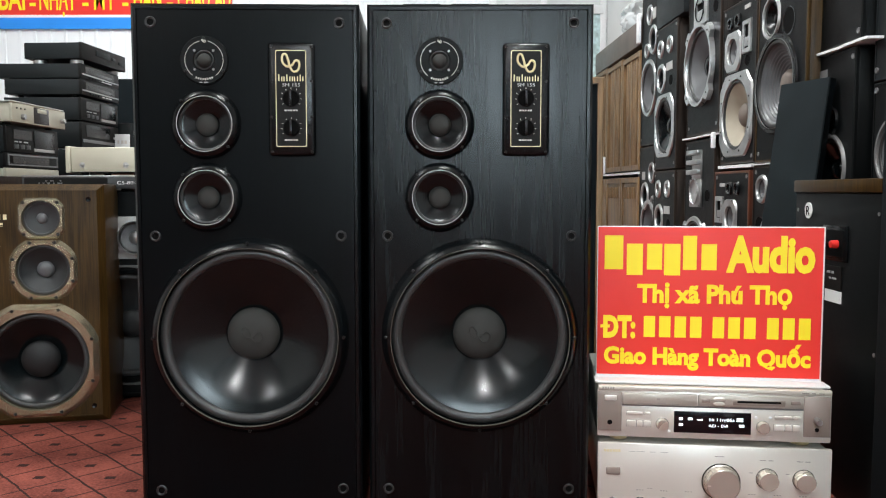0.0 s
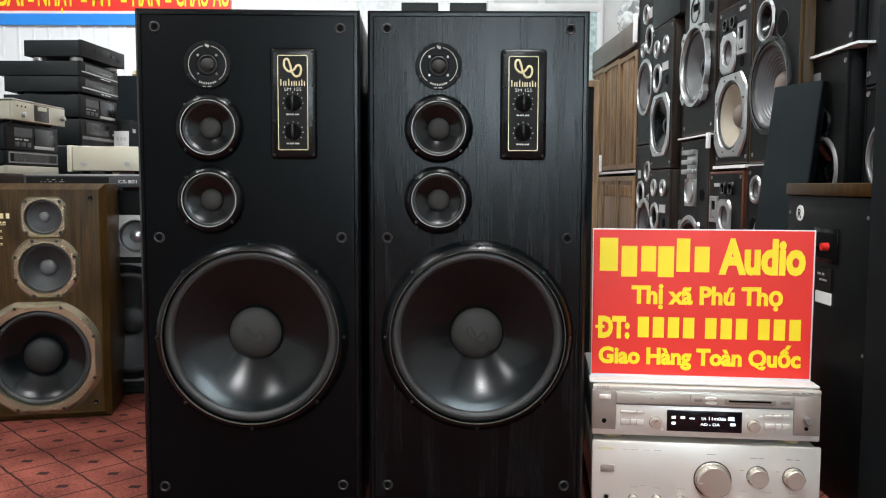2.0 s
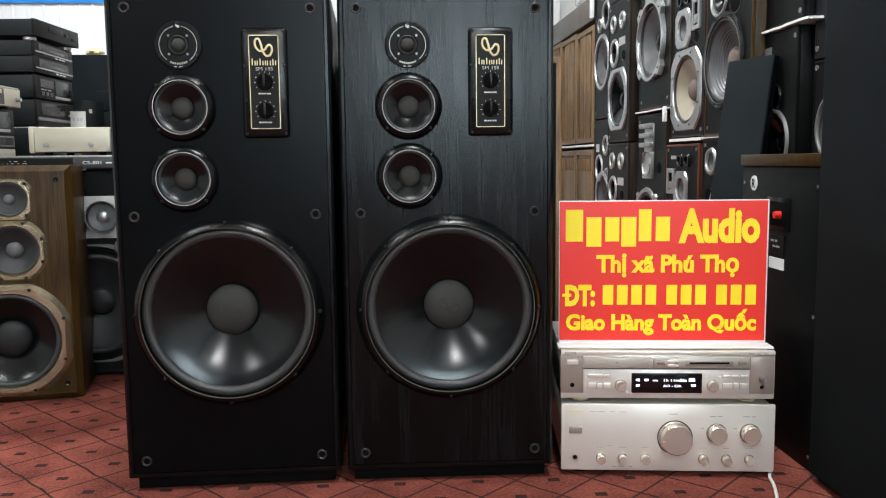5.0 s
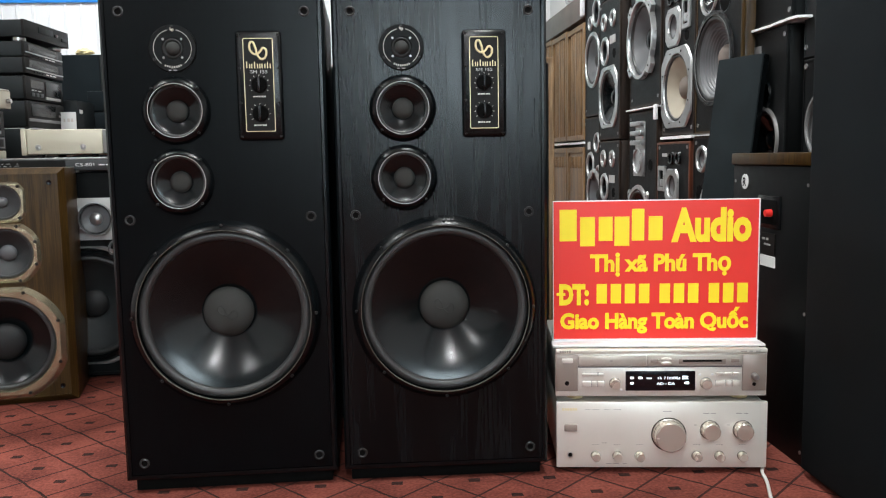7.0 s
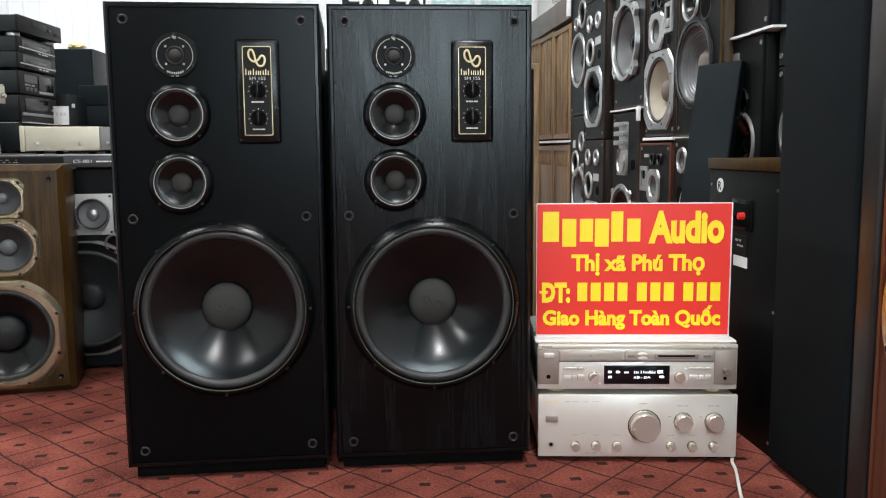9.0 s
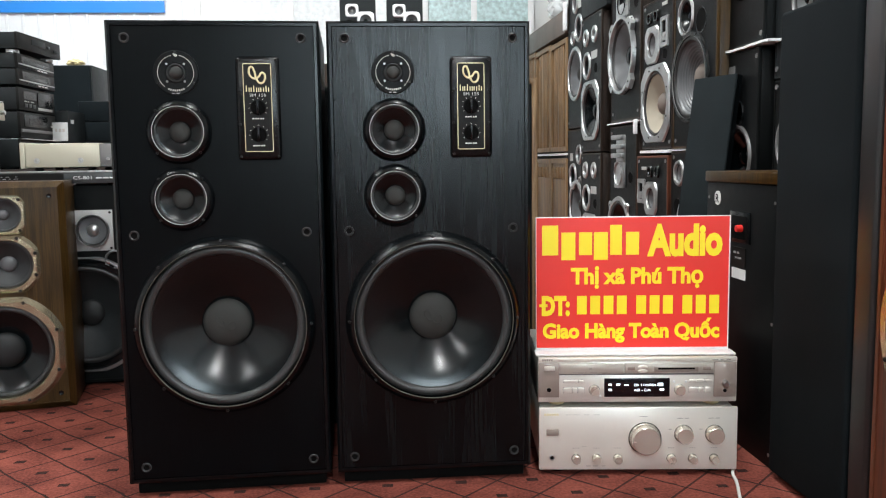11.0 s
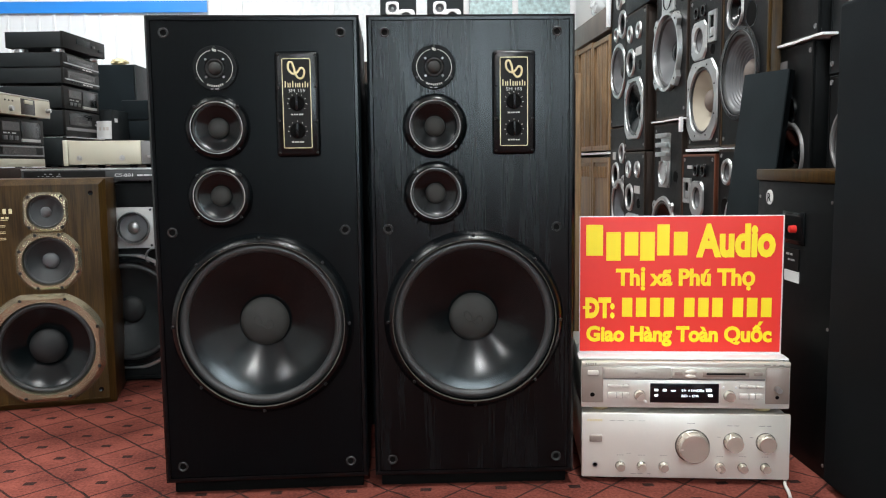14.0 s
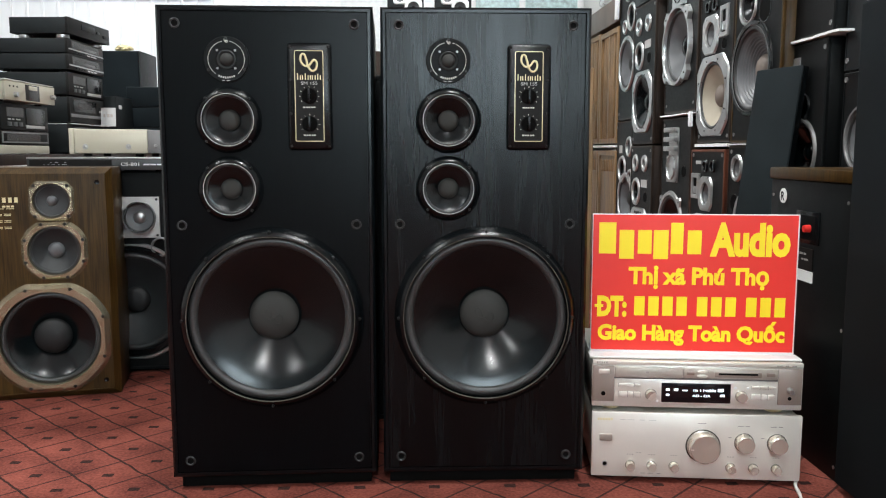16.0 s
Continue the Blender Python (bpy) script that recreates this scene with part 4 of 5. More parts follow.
clamps(d_, 0.023, 0.428, 0.0815, 8, SCREW, Y_ - 0.009, math.pi / 8)
d_ = driver(brown, 0.001, 0.177, 0.1330, flatted(0.1685, 0.1580), CHAMP_FRAME, CONE, CAP_BLACK, 0.034, 0.050, 0.022, y=Y_, proud=0.013, name="woofer", seg=96, cap_out=0.008, lip=0.014, flare=1.2)
clamps(d_, 0.001, 0.177, 0.1530, 8, SCREW, Y_ - 0.013, math.pi / 8)
for px in (-0.155, 0.142):
    for pz in (0.045, 0.6205):
        part("grille_socket", lathe([(0.007, 0.006), (0.0065, 0.003), (0.004, 0.0035), (0, 0.005)], px, pz, 16), BLACK_PLASTIC, brown)
bars((1, -0.3, 1, -0.3, 1, -0.3, 1, -0.3, 1, -0.3, 1, -0.3, 1), -0.165, -0.062, 0.566, 0.580, 0.0042, brown, GOLD_PRINT)
bars((1, 1, 1), -0.105, -0.072, 0.5525, 0.5575, 0.0042, brown, GOLD_PRINT)
for bz in (0.548, 0.533, 0.529, 0.515, 0.511, 0.497, 0.493):
    bars((5, 3, 4), -0.150, -0.068 - 0.010 * (bz < 0.54), bz, bz + 0.0016, 0.0042, brown, GOLD_PRINT)

dark = thing("floor_speaker", pose(-0.985, 2.44, 0, 0, 0, 4), "black speaker with silver tweeter plate, half hidden, on the carpet", "speaker")
cabinet(dark, 0.46, 0.632, 0.34, BLACK_VINYL, 0.012, edge=0.010)
part("foot", box(-0.20, 0.20, 0.04, 0.30, 0.0, 0.0125), BLACK_PLASTIC, dark)
plate = part("horn_plate", box(-0.083, 0.094, -0.004, 0.005, 0.437, 0.566, 0.002), PRINT_GREY, dark)
part("horn_mouth", dome(-0.040, 0.502, 0.036, -0.004, 0.006, 32), GREY_TRIM, plate)
driver(dark, 0.035, 0.502, 0.047, lambda a: 0.0515, SILVER, CONE_GREY, SILVER, 0.006, 0.019, 0.010, y=-0.016, proud=0.004, name="midrange_driver", seg=48)
for sx in (-0.075, 0.087):
    for sz in (0.445, 0.558):
        part("screw", lathe([(0.004, -0.003), (0.004, -0.006), (0, -0.0055)], sx, sz, 10), SCREW, plate)
pt = part("port", lathe([(0.031, 0.004), (0.031, -0.003), (0.027, -0.004), (0.024, 0.002), (0.023, 0.0095)], 0.094, 0.4075, 32), GREY_TRIM, dark)
part("hole", lathe([(0.0245, 0.003), (0, 0.003)], 0.094, 0.4075, 24), DARK_HOLE, pt)
driver(dark, 0.0, 0.232, 0.158, flatted(0.178, 0.172), BLACK_PLASTIC, MESH_GREY, CAP_BLACK, 0.05, 0.042, 0.018, y=0.004, proud=0.008, name="woofer", seg=72, cap_out=0.01)
part("frame_rim", frame_ring(0.0, 0.232, 0.179, flatted(0.192, 0.186), -0.003, 0.005, 96), SILVER, dark)

tuner = thing("tuner_deck", pose(-1.279, 2.415, 0.6445, 0, 0, 2), "slim black and silver deck lying on the dark speaker", "audio deck")
part("case", box(0.004, 0.436, 0.012, 0.30, 0.008, 0.040, 0.002), CASE_DARK, tuner)
part("front_panel", box(0.0, 0.440, 0.0, 0.0118, 0.006, 0.0445, 0.0015), DECK_GREY, tuner)
part("top_edge", box(0.0, 0.440, -0.002, 0.012, 0.0405, 0.0455, 0.001), STEEL, tuner)
part("dial_window", box(0.008, 0.255, -0.0012, 0.002, 0.012, 0.037), PANEL_DARK, tuner)
for fx in (0.05, 0.39):
    for fy in (0.04, 0.26):
        part("foot", lathe([(0.014, 0.0), (0.015, 0.009), (0, 0.009)], 0, 0, 14), BLACK_PLASTIC, tuner, m=pose(fx, fy, 0, 90))
text("CS-801", 0.283, 0.338, 0.0185, -0.0006, tuner, WHITE_PRINT, 0.0105)
for k in range(5):
    part("button", box(0.352 + k * 0.0205, 0.369 + k * 0.0205, -0.003, 0.001, 0.0205, 0.0245), PVC_WHITE, tuner)
for k in range(4):
    part("button", box(0.155 + k * 0.028 - 0.0, 0.175 + k * 0.028, -0.003, 0.001, 0.0085, 0.0105), PRINT_GREY, tuner)
bars((1, -1, 1, -1, 2, -1, 1, -1, 3), 0.05, 0.125, 0.0215, 0.023, -0.0016, tuner, PRINT_GREY)
bars((1, -1, 2, -2, 1), 0.07, 0.12, 0.028, 0.0295, -0.0016, tuner, PRINT_GREY)

side_amp = thing("cream_amplifier", pose(-1.160, 2.46, 0.690, 0, 0, 3), "cream metal amplifier turned sideways, lying on the slim deck", "amplifier")
part("case", box(0.010, 0.232, 0.0, 0.42, 0.011, 0.086, 0.003), CASE_CREAM, side_amp)
part("front_panel", box(-0.006, 0.0095, -0.003, 0.423, 0.008, 0.089, 0.003), CASE_CREAM, side_amp)
part("rear_panel", box(0.232, 0.300, 0.004, 0.416, 0.012, 0.084, 0.002), GREY_TRIM, side_amp)
for sx in (0.043, 0.174):
    sc = part("case_screw", lathe([(0.009, 0.0005), (0.0085, -0.0015), (0.006, -0.0015), (0.0055, -0.0005), (0.003, -0.0015), (0, -0.002)], sx, 0.032, 18), STEEL, side_amp)
part("terminal", lathe([(0.004, 0.006), (0.004, -0.010), (0, -0.010)], 0.258, 0.036, 12), STEEL, side_amp)
for fx in (0.04, 0.20):
    for fy in (0.03, 0.22):
        part("foot", lathe([(0.012, 0.0), (0.013, 0.0115), (0, 0.0115)], 0, 0, 14), BLACK_PLASTIC, side_amp, m=pose(fx, fy, 0, 90))


# ---- table with stacked hi-fi units at the left ----
table = thing("display_table", pose(-2.15, 3.45, 0), "dark low table carrying stacked hi-fi units", "table")
part("tabletop", box(-0.62, 0.56, -0.95, 1.35, 0.655, 0.695, 0.004), WALNUT_DARK, table)
for lx in (-0.56, 0.50):
    for ly in (-0.88, 1.28):
        part("leg", box(lx - 0.025, lx + 0.025, ly - 0.025, ly + 0.025, 0, 0.656, 0.003), WALNUT_DARK, table)

EAST = 90  # units face east: local x runs north, local -y points east


def hifi(x, y, z, w, d, h, label, face=None, case=None, yaw=0.0, style=0, name="hifi_unit", foot=0.008):
    """A stacked hi-fi unit with its front (along y) at x, from z upwards."""
    u = thing(name, pose(x, y, z, 0, 0, EAST + yaw), label, "audio unit", "stacked hi-fi units")
    part("case", box(0.003, w - 0.003, 0.014, d, foot, h - 0.002, 0.002), case or CASE_DARK, u)
    part("front_panel", box(0.0, w, 0.0, 0.0135, foot - 0.001, h, 0.002), face or PANEL_DARK, u)
    for fx in (0.05, w - 0.05):
        for fy in (0.05, d - 0.05):
            fr = 0.030 if style == 1 else 0.016
            part("foot", lathe([(fr * 0.9, 0.0), (fr, 0.003), (fr, foot * 0.8), (fr * 0.85, foot), (0, foot)], 0, 0, 20), STEEL if style == 1 else BLACK_PLASTIC, u, m=pose(fx, fy, 0, 90))
    hh = h - foot
    if style in (0, 1):
        part("drawer", box(w * 0.30, w * 0.62, -0.003, 0.001, foot + hh * 0.42, foot + hh * 0.80, 0.001), CASE_DARK, u)
        part("button", box(w * 0.66, w * 0.72, -0.005, 0.001, foot + hh * 0.45, foot + hh * 0.62, 0.001), BLACK_GLOSS, u)
        part("button_row", box(w * 0.82, w * 0.95, -0.005, 0.001, foot + hh * 0.30, foot + hh * 0.50, 0.001), CASE_DARK, u)
    elif style == 2:
        part("display", box(w * 0.10, w * 0.86, -0.002, 0.001, foot + hh * 0.36, foot + hh * 0.86), PANEL_BROWN, u)
        part("trim_strip", box(w * 0.02, w * 0.98, -0.004, 0.001, foot + hh * 0.25, foot + hh * 0.32), STEEL, u)
        part("lower_display", box(w * 0.16, w * 0.80, -0.003, 0.001, foot + hh * 0.42, foot + hh * 0.60, 0.001), BLACK_GLOSS, u)
        for k in range(4):
            part("button", box(w * (0.20 + 0.07 * k), w * (0.25 + 0.07 * k), -0.005, 0.001, foot + hh * 0.09, foot + hh * 0.19, 0.0008), CASE_DARK, u)
        bars((4, 3, 5), w * 0.52, w * 0.82, foot + hh * 0.10, foot + hh * 0.18, -0.0006, u, WHITE_PRINT)
    elif style == 3:
        part("display", box(w * 0.12, w * 0.46, -0.002, 0.001, foot + hh * 0.50, foot + hh * 0.86), PANEL_BROWN, u)
        part("door", box(w * 0.50, w * 0.92, -0.003, 0.001, foot + hh * 0.24, foot + hh * 0.90, 0.001), BLACK_GLOSS, u)
        part("trim_strip", box(w * 0.50, w * 0.90, -0.0045, 0.001, foot + hh * 0.08, foot + hh * 0.20, 0.001), PRINT_GREY, u)
        for k in range(3):
            part("button", box(w * (0.12 + 0.11 * k), w * (0.20 + 0.11 * k), -0.0045, 0.001, foot + hh * 0.14, foot + hh * 0.30, 0.0008), DECK_GREY, u)
        bars((3, 2, -1, 4), w * 0.14, w * 0.42, foot + hh * 0.38, foot + hh * 0.43, -0.0006, u, PRINT_GREY)
    elif style == 4:
        part("trim_strip", box(w * 0.02, w * 0.97, -0.004, 0.001, foot + hh * 0.20, foot + hh * 0.32, 0.001), GREY_TRIM, u)
        part("door", box(w * 0.10, w * 0.74, -0.003, 0.001, foot + hh * 0.42, foot + hh * 0.90, 0.001), BLACK_GLOSS, u)
        part("button", box(w * 0.84, w * 0.90, -0.005, 0.001, foot + hh * 0.48, foot + hh * 0.56, 0.001), PRINT_GREY, u)
        part("button", box(w * 0.84, w * 0.90, -0.005, 0.001, foot + hh * 0.64, foot + hh * 0.72, 0.001), DECK_GREY, u)
        part("cassette_window", box(w * 0.22, w * 0.60, -0.0038, -0.0028, foot + hh * 0.54, foot + hh * 0.78), PANEL_BROWN, u)
    elif style == 5:
        part("recess", box(w * 0.38, w * 0.66, -0.002, 0.001, foot + hh * 0.06, foot + hh * 0.92, 0.001), PANEL_BROWN, u)
        part("flap", box(w * 0.44, w * 0.60, -0.006, 0.001, foot + hh * 0.64, foot + hh * 0.86, 0.001), CASE_CREAM, u)
        part("knob", lathe([(0.011, 0), (0.010, -0.014), (0, -0.014)], w * 0.17, foot + hh * 0.30, 18), STEEL, u)
        part("knob", lathe([(0.010, 0), (0.009, -0.018), (0, -0.018)], w * 0.92, foot + hh * 0.42, 18), STEEL, u)
        for k in range(3):
            part("lamp", lathe([(0.004, 0), (0.003, -0.003), (0, -0.003)], w * (0.08 + 0.07 * k), foot + hh * 0.72, 10), PANEL_DARK, u)
    elif style == 6:
        part("bezel", rect_ring(w * 0.03, w * 0.97, foot + hh * 0.10, foot + hh * 0.92, 0.006, -0.004, 0.001, 0.001), GREY_TRIM, u)
        part("window", box(w * 0.12, w * 0.80, -0.002, 0.001, foot + hh * 0.25, foot + hh * 0.80), PANEL_BROWN, u)
    return u


SX, SY = -1.700, 3.77
BLK = "black hi-fi unit in a stack on the table"
hifi(SX, SY - 0.01, 0.696, 0.42, 0.30, 0.142, BLK, style=4)
hifi(SX, SY - 0.00, 0.838, 0.42, 0.30, 0.126, "black hi-fi unit with silver strip in a stack", style=4)
hifi(SX, SY + 0.00, 0.964, 0.42, 0.36, 0.112, BLK + ", small display", style=3)
hifi(SX, SY + 0.01, 1.082, 0.43, 0.36, 0.080, BLK, style=2)
hifi(SX, SY + 0.01, 1.162, 0.43, 0.40, 0.070, BLK, style=2, foot=0.003)
hifi(SX + 0.01, SY + 0.00, 1.232, 0.45, 0.275, 0.095, "black disc player with silver feet on top of a stack", style=1, foot=0.020, yaw=-3)
SX, SY = -1.690, 3.09
hifi(SX, SY, 0.696, 0.42, 0.32, 0.036, "pale slim hi-fi unit low in a stack on the table", face=CASE_CREAM, case=CASE_CREAM, style=7, foot=0.004)
hifi(SX, SY, 0.732, 0.42, 0.32, 0.058, "black hi-fi unit with grey bezel in a stack on the table", style=6, foot=0.004)
hifi(SX, SY + 0.01, 0.790, 0.41, 0.32, 0.106, "black cassette deck in a stack on the table", style=3, foot=0.004)
hifi(SX + 0.03, SY + 0.0, 0.902, 0.43, 0.34, 0.080, "champagne hi-fi unit with knobs in a stack", face=CASE_CREAM, case=CASE_CREAM, style=5, foot=0.006)
hifi(SX - 0.04, SY - 0.44, 0.696, 0.42, 0.32, 0.085, BLK, style=4, foot=0.006)
hifi(SX - 0.04, SY - 0.44, 0.781, 0.42, 0.32, 0.095, BLK, style=3, foot=0.006)
hifi(SX - 0.05, SY - 0.44, 0.884, 0.42, 0.32, 0.080, BLK, style=6, foot=0.006)
hifi(SX - 0.06, SY - 0.44, 0.964, 0.42, 0.30, 0.075, BLK, style=4, foot=0.006)
hifi(SX - 0.06, SY - 0.43, 1.039, 0.42, 0.30, 0.075, BLK, style=1, foot=0.010)


def sheet(x0, x1, y0, y1, z, amp_=0.004, nx=14, ny=10, t=0.003, seed=1):
    """A slightly rumpled sheet with thickness."""
    bm = bmesh.new()
    grid = []
    for top in (1, 0):
        g = [[bm.verts.new((x0 + (x1 - x0) * i / nx, y0 + (y1 - y0) * j / ny, z + top * t + amp_ * (0.5 + 0.5 * noise.noise((i * 0.45 + seed, j * 0.5, seed))))) for j in range(ny + 1)] for i in range(nx + 1)]
        grid.append(g)
        for i in range(nx):
            for j in range(ny):
                bm.faces.new((g[i][j], g[i + 1][j], g[i + 1][j + 1], g[i][j + 1]))
    rim = [(i, 0) for i in range(nx)] + [(nx, j) for j in range(ny)] + [(i, ny) for i in range(nx, 0, -1)] + [(0, j) for j in range(ny, 0, -1)]
    for a, b in zip(rim, rim[1:] + rim[:1]):
        bm.faces.new((grid[0][a[0]][a[1]], grid[0][b[0]][b[1]], grid[1][b[0]][b[1]], grid[1][a[0]][a[1]]))
    return bm


solid("paper_sheet", sheet(-2.0, -1.655, 3.08, 3.50, 0.982, 0.003), PAPER, "white paper sheet lying on the champagne unit", "paper")
solid("paper_sheet", sheet(-2.05, -1.71, 2.64, 2.99, 0.876, 0.003, seed=4), PAPER, "white paper sheet between two black units", "paper")
solid("foam_sheet", sheet(-2.0, -1.675, 3.77, 4.18, 0.8335, 0.003, seed=7), FOAM, "thin white foam sheet between stacked units", "foam")
card = thing("price_card", pose(-1.692, 4.12, 0.836, -6, 0, 8), "small white price card standing beside the stack", "card")
part("card", box(0.0, 0.072, 0.0, 0.002, 0.0, 0.094), PRINT_GREY, card)
bars((1, -0.6, 1.4, 1.4), 0.012, 0.062, 0.045, 0.062, -0.0004, card, PRINT_DIM)
SB = thing("hifi_unit", pose(-1.66, 4.26, 0.696, 0, 0, EAST), "small black unit with white label behind the stack", "audio unit", "stacked hi-fi units")
part("case", box(0.0, 0.42, 0.0, 0.3, 0.0, 0.30, 0.003), CASE_DARK, SB)
part("label_patch", box(0.03, 0.07, -0.002, 0.001, 0.235, 0.255), PVC_WHITE, SB)

big = thing("large_speaker", pose(-1.90, 4.62, 0), "large dark speaker with cloth front behind the hi-fi stacks", "speaker")
part("body", box(-0.28, 0.252, 0.012, 0.30, 0.0, 1.274, 0.004), CASE_DARK, big)
part("cloth_front", box(-0.272, 0.244, -0.006, 0.0115, 0.02, 1.270, 0.004), GRILLE_CLOTH, big)
for bz in (0.70, 0.8405, 0.9525):
    sp = thing("small_speaker", pose(-1.655, 4.50, bz), "small black grey speaker, one of a stacked pair", "speaker", "small stacked speakers")
    part("body", box(-0.038, 0.16, 0.006, 0.11, 0.0, 0.111 if bz > 0.8 else 0.140, 0.003), CASE_DARK, sp)
    part("cloth_front", box(-0.034, 0.156, 0.0, 0.0055, 0.004, 0.107 if bz > 0.8 else 0.136, 0.001), GRILLE_CLOTH, sp)
solid("side_table", box(-1.775, -1.49, 4.48, 4.615, 0.0, 0.70, 0.004), WALNUT_DARK, "dark stand under the small stacked speakers", "stand")


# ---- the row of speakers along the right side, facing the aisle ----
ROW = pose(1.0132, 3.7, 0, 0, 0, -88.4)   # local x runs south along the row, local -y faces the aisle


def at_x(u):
    """Metres along the row of column mark u, fitted to the camera's sight lines."""
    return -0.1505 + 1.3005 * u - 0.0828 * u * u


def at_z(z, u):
    """Height at column mark u, scaled about eye height to fit the camera's view."""
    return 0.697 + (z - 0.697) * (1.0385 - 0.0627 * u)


VIEW_SPREAD.clear()


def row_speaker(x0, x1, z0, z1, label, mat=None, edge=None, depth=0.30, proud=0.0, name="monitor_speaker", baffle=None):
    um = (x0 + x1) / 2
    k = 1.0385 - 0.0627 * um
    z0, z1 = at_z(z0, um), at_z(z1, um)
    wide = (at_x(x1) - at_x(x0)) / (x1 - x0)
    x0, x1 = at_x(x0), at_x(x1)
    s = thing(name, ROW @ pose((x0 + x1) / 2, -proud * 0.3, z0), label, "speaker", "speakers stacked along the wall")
    VIEW_SPREAD[s.name] = (wide, k)
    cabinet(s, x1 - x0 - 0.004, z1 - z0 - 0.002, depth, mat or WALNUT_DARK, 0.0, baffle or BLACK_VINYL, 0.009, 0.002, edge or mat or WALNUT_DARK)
    for sx in (-0.42, 0.42):
        for sz in (0.04, 0.96):
            part("grille_socket", lathe([(0.007, 0.003), (0.0065, -0.001), (0.004, 0.0), (0, 0.001)], sx * (x1 - x0), sz * (z1 - z0), 12), GREY_TRIM, s)
    return s


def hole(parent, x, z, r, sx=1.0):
    wide, k = VIEW_SPREAD.get(parent.name, (1.0, 1.0))
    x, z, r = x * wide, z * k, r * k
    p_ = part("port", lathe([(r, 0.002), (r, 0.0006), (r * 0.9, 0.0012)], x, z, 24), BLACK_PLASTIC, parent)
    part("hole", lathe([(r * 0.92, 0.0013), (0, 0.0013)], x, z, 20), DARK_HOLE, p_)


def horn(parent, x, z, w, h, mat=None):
    wide, k = VIEW_SPREAD.get(parent.name, (1.0, 1.0))
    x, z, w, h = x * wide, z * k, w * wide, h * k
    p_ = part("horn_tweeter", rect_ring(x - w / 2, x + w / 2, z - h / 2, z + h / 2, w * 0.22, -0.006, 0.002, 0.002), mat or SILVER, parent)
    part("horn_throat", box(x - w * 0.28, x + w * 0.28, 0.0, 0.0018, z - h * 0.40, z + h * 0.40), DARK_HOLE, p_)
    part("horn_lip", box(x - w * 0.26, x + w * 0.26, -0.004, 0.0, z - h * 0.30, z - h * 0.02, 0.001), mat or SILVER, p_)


def round_frame(r, k=1.12):
    return lambda a: r * k


def slanted(r):
    """A round frame cut flat at its sides."""
    def out(a):
        return min(r, r * 0.93 / max(abs(math.cos(a)), 1e-6))
    return out


def tab_frame(r):
    def out(a):
        d = abs(((a - math.pi / 4) % (math.pi / 2)) - math.pi / 4)
        return r * (1.0 if d < 0.64 else 1.15)
    return out


DK = "dark walnut speaker with silver frames"
# far pair of one kind
s = row_speaker(-0.30, -0.072, 0.862, 1.62, DK, proud=0.02)
driver(s, -0.005, 0.270, 0.115, slanted(0.135), SILVER, CONE_GREY, DUST_CAP, seg=48)
driver(s, 0.050, 0.485, 0.052, slanted(0.068), SILVER, CONE, CONE, seg=36, name="midrange_driver")
driver(s, -0.035, 0.450, 0.024, round_frame(0.024, 1.5), SILVER, CONE_GREY, SILVER, seg=28, name="tweeter")
driver(s, 0.0, 0.610, 0.034, round_frame(0.034, 1.4), SILVER, CONE_GREY, SILVER, seg=28, name="tweeter")
part("badge", box(0.05, 0.10, -0.001, 0.003, 0.61, 0.66), PRINT_GREY, s)
s = row_speaker(-0.325, -0.075, 0.10, 0.858, DK, proud=0.015)
driver(s, 0.03, 0.375, 0.11, slanted(0.13), SILVER, CONE_GREY, DUST_CAP, seg=48)
driver(s, -0.020, 0.520, 0.052, slanted(0.068), SILVER, CONE, CONE, seg=36, name="midrange_driver")
driver(s, 0.090, 0.488, 0.024, round_frame(0.024, 1.5), SILVER, CONE_GREY, SILVER, seg=28, name="tweeter")
driver(s, 0.070, 0.630, 0.036, round_frame(0.036, 1.4), SILVER, CONE_GREY, SILVER, seg=28, name="tweeter")
part("badge", box(-0.085, -0.035, -0.001, 0.003, 0.63, 0.67), PRINT_GREY, s)

# second pair: double tweeters and an octagonal woofer
for z0, z1, zz in ((0.740, 1.378, 0.0), (0.112, 0.736, -0.628)):
    s = row_speaker(-0.070, 0.196, z0, z1, DK + ", twin round tweeters", proud=0.06, mat=WALNUT_DARK)
    cz = -0.740
    driver(s, -0.008, 0.934 + cz, 0.123, octagon(0.141, 0.82), SILVER, CONE, CONE, seg=56, screws=8, screw_r=0.130)
    driver(s, -0.052, 1.148 + cz, 0.048, slanted(0.066), SILVER, CONE, CONE, seg=36, name="midrange_driver")
    driver(s, -0.066, 1.281 + cz, 0.022, round_frame(0.022, 1.9), SILVER, CONE, SILVER, seg=28, name="tweeter")
    driver(s, 0.046, 1.281 + cz, 0.020, round_frame(0.020, 2.0), SILVER, CONE, SILVER, seg=28, name="tweeter")
    hole(s, 0.058, 1.126 + cz, 0.025)
    part("badge", box(0.012, 0.100, -0.0015, 0.003, 1.186 + cz, 1.222 + cz), PRINT_GREY, s)
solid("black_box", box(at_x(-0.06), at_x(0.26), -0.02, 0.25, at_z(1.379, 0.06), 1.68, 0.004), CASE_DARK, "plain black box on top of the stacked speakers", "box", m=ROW)

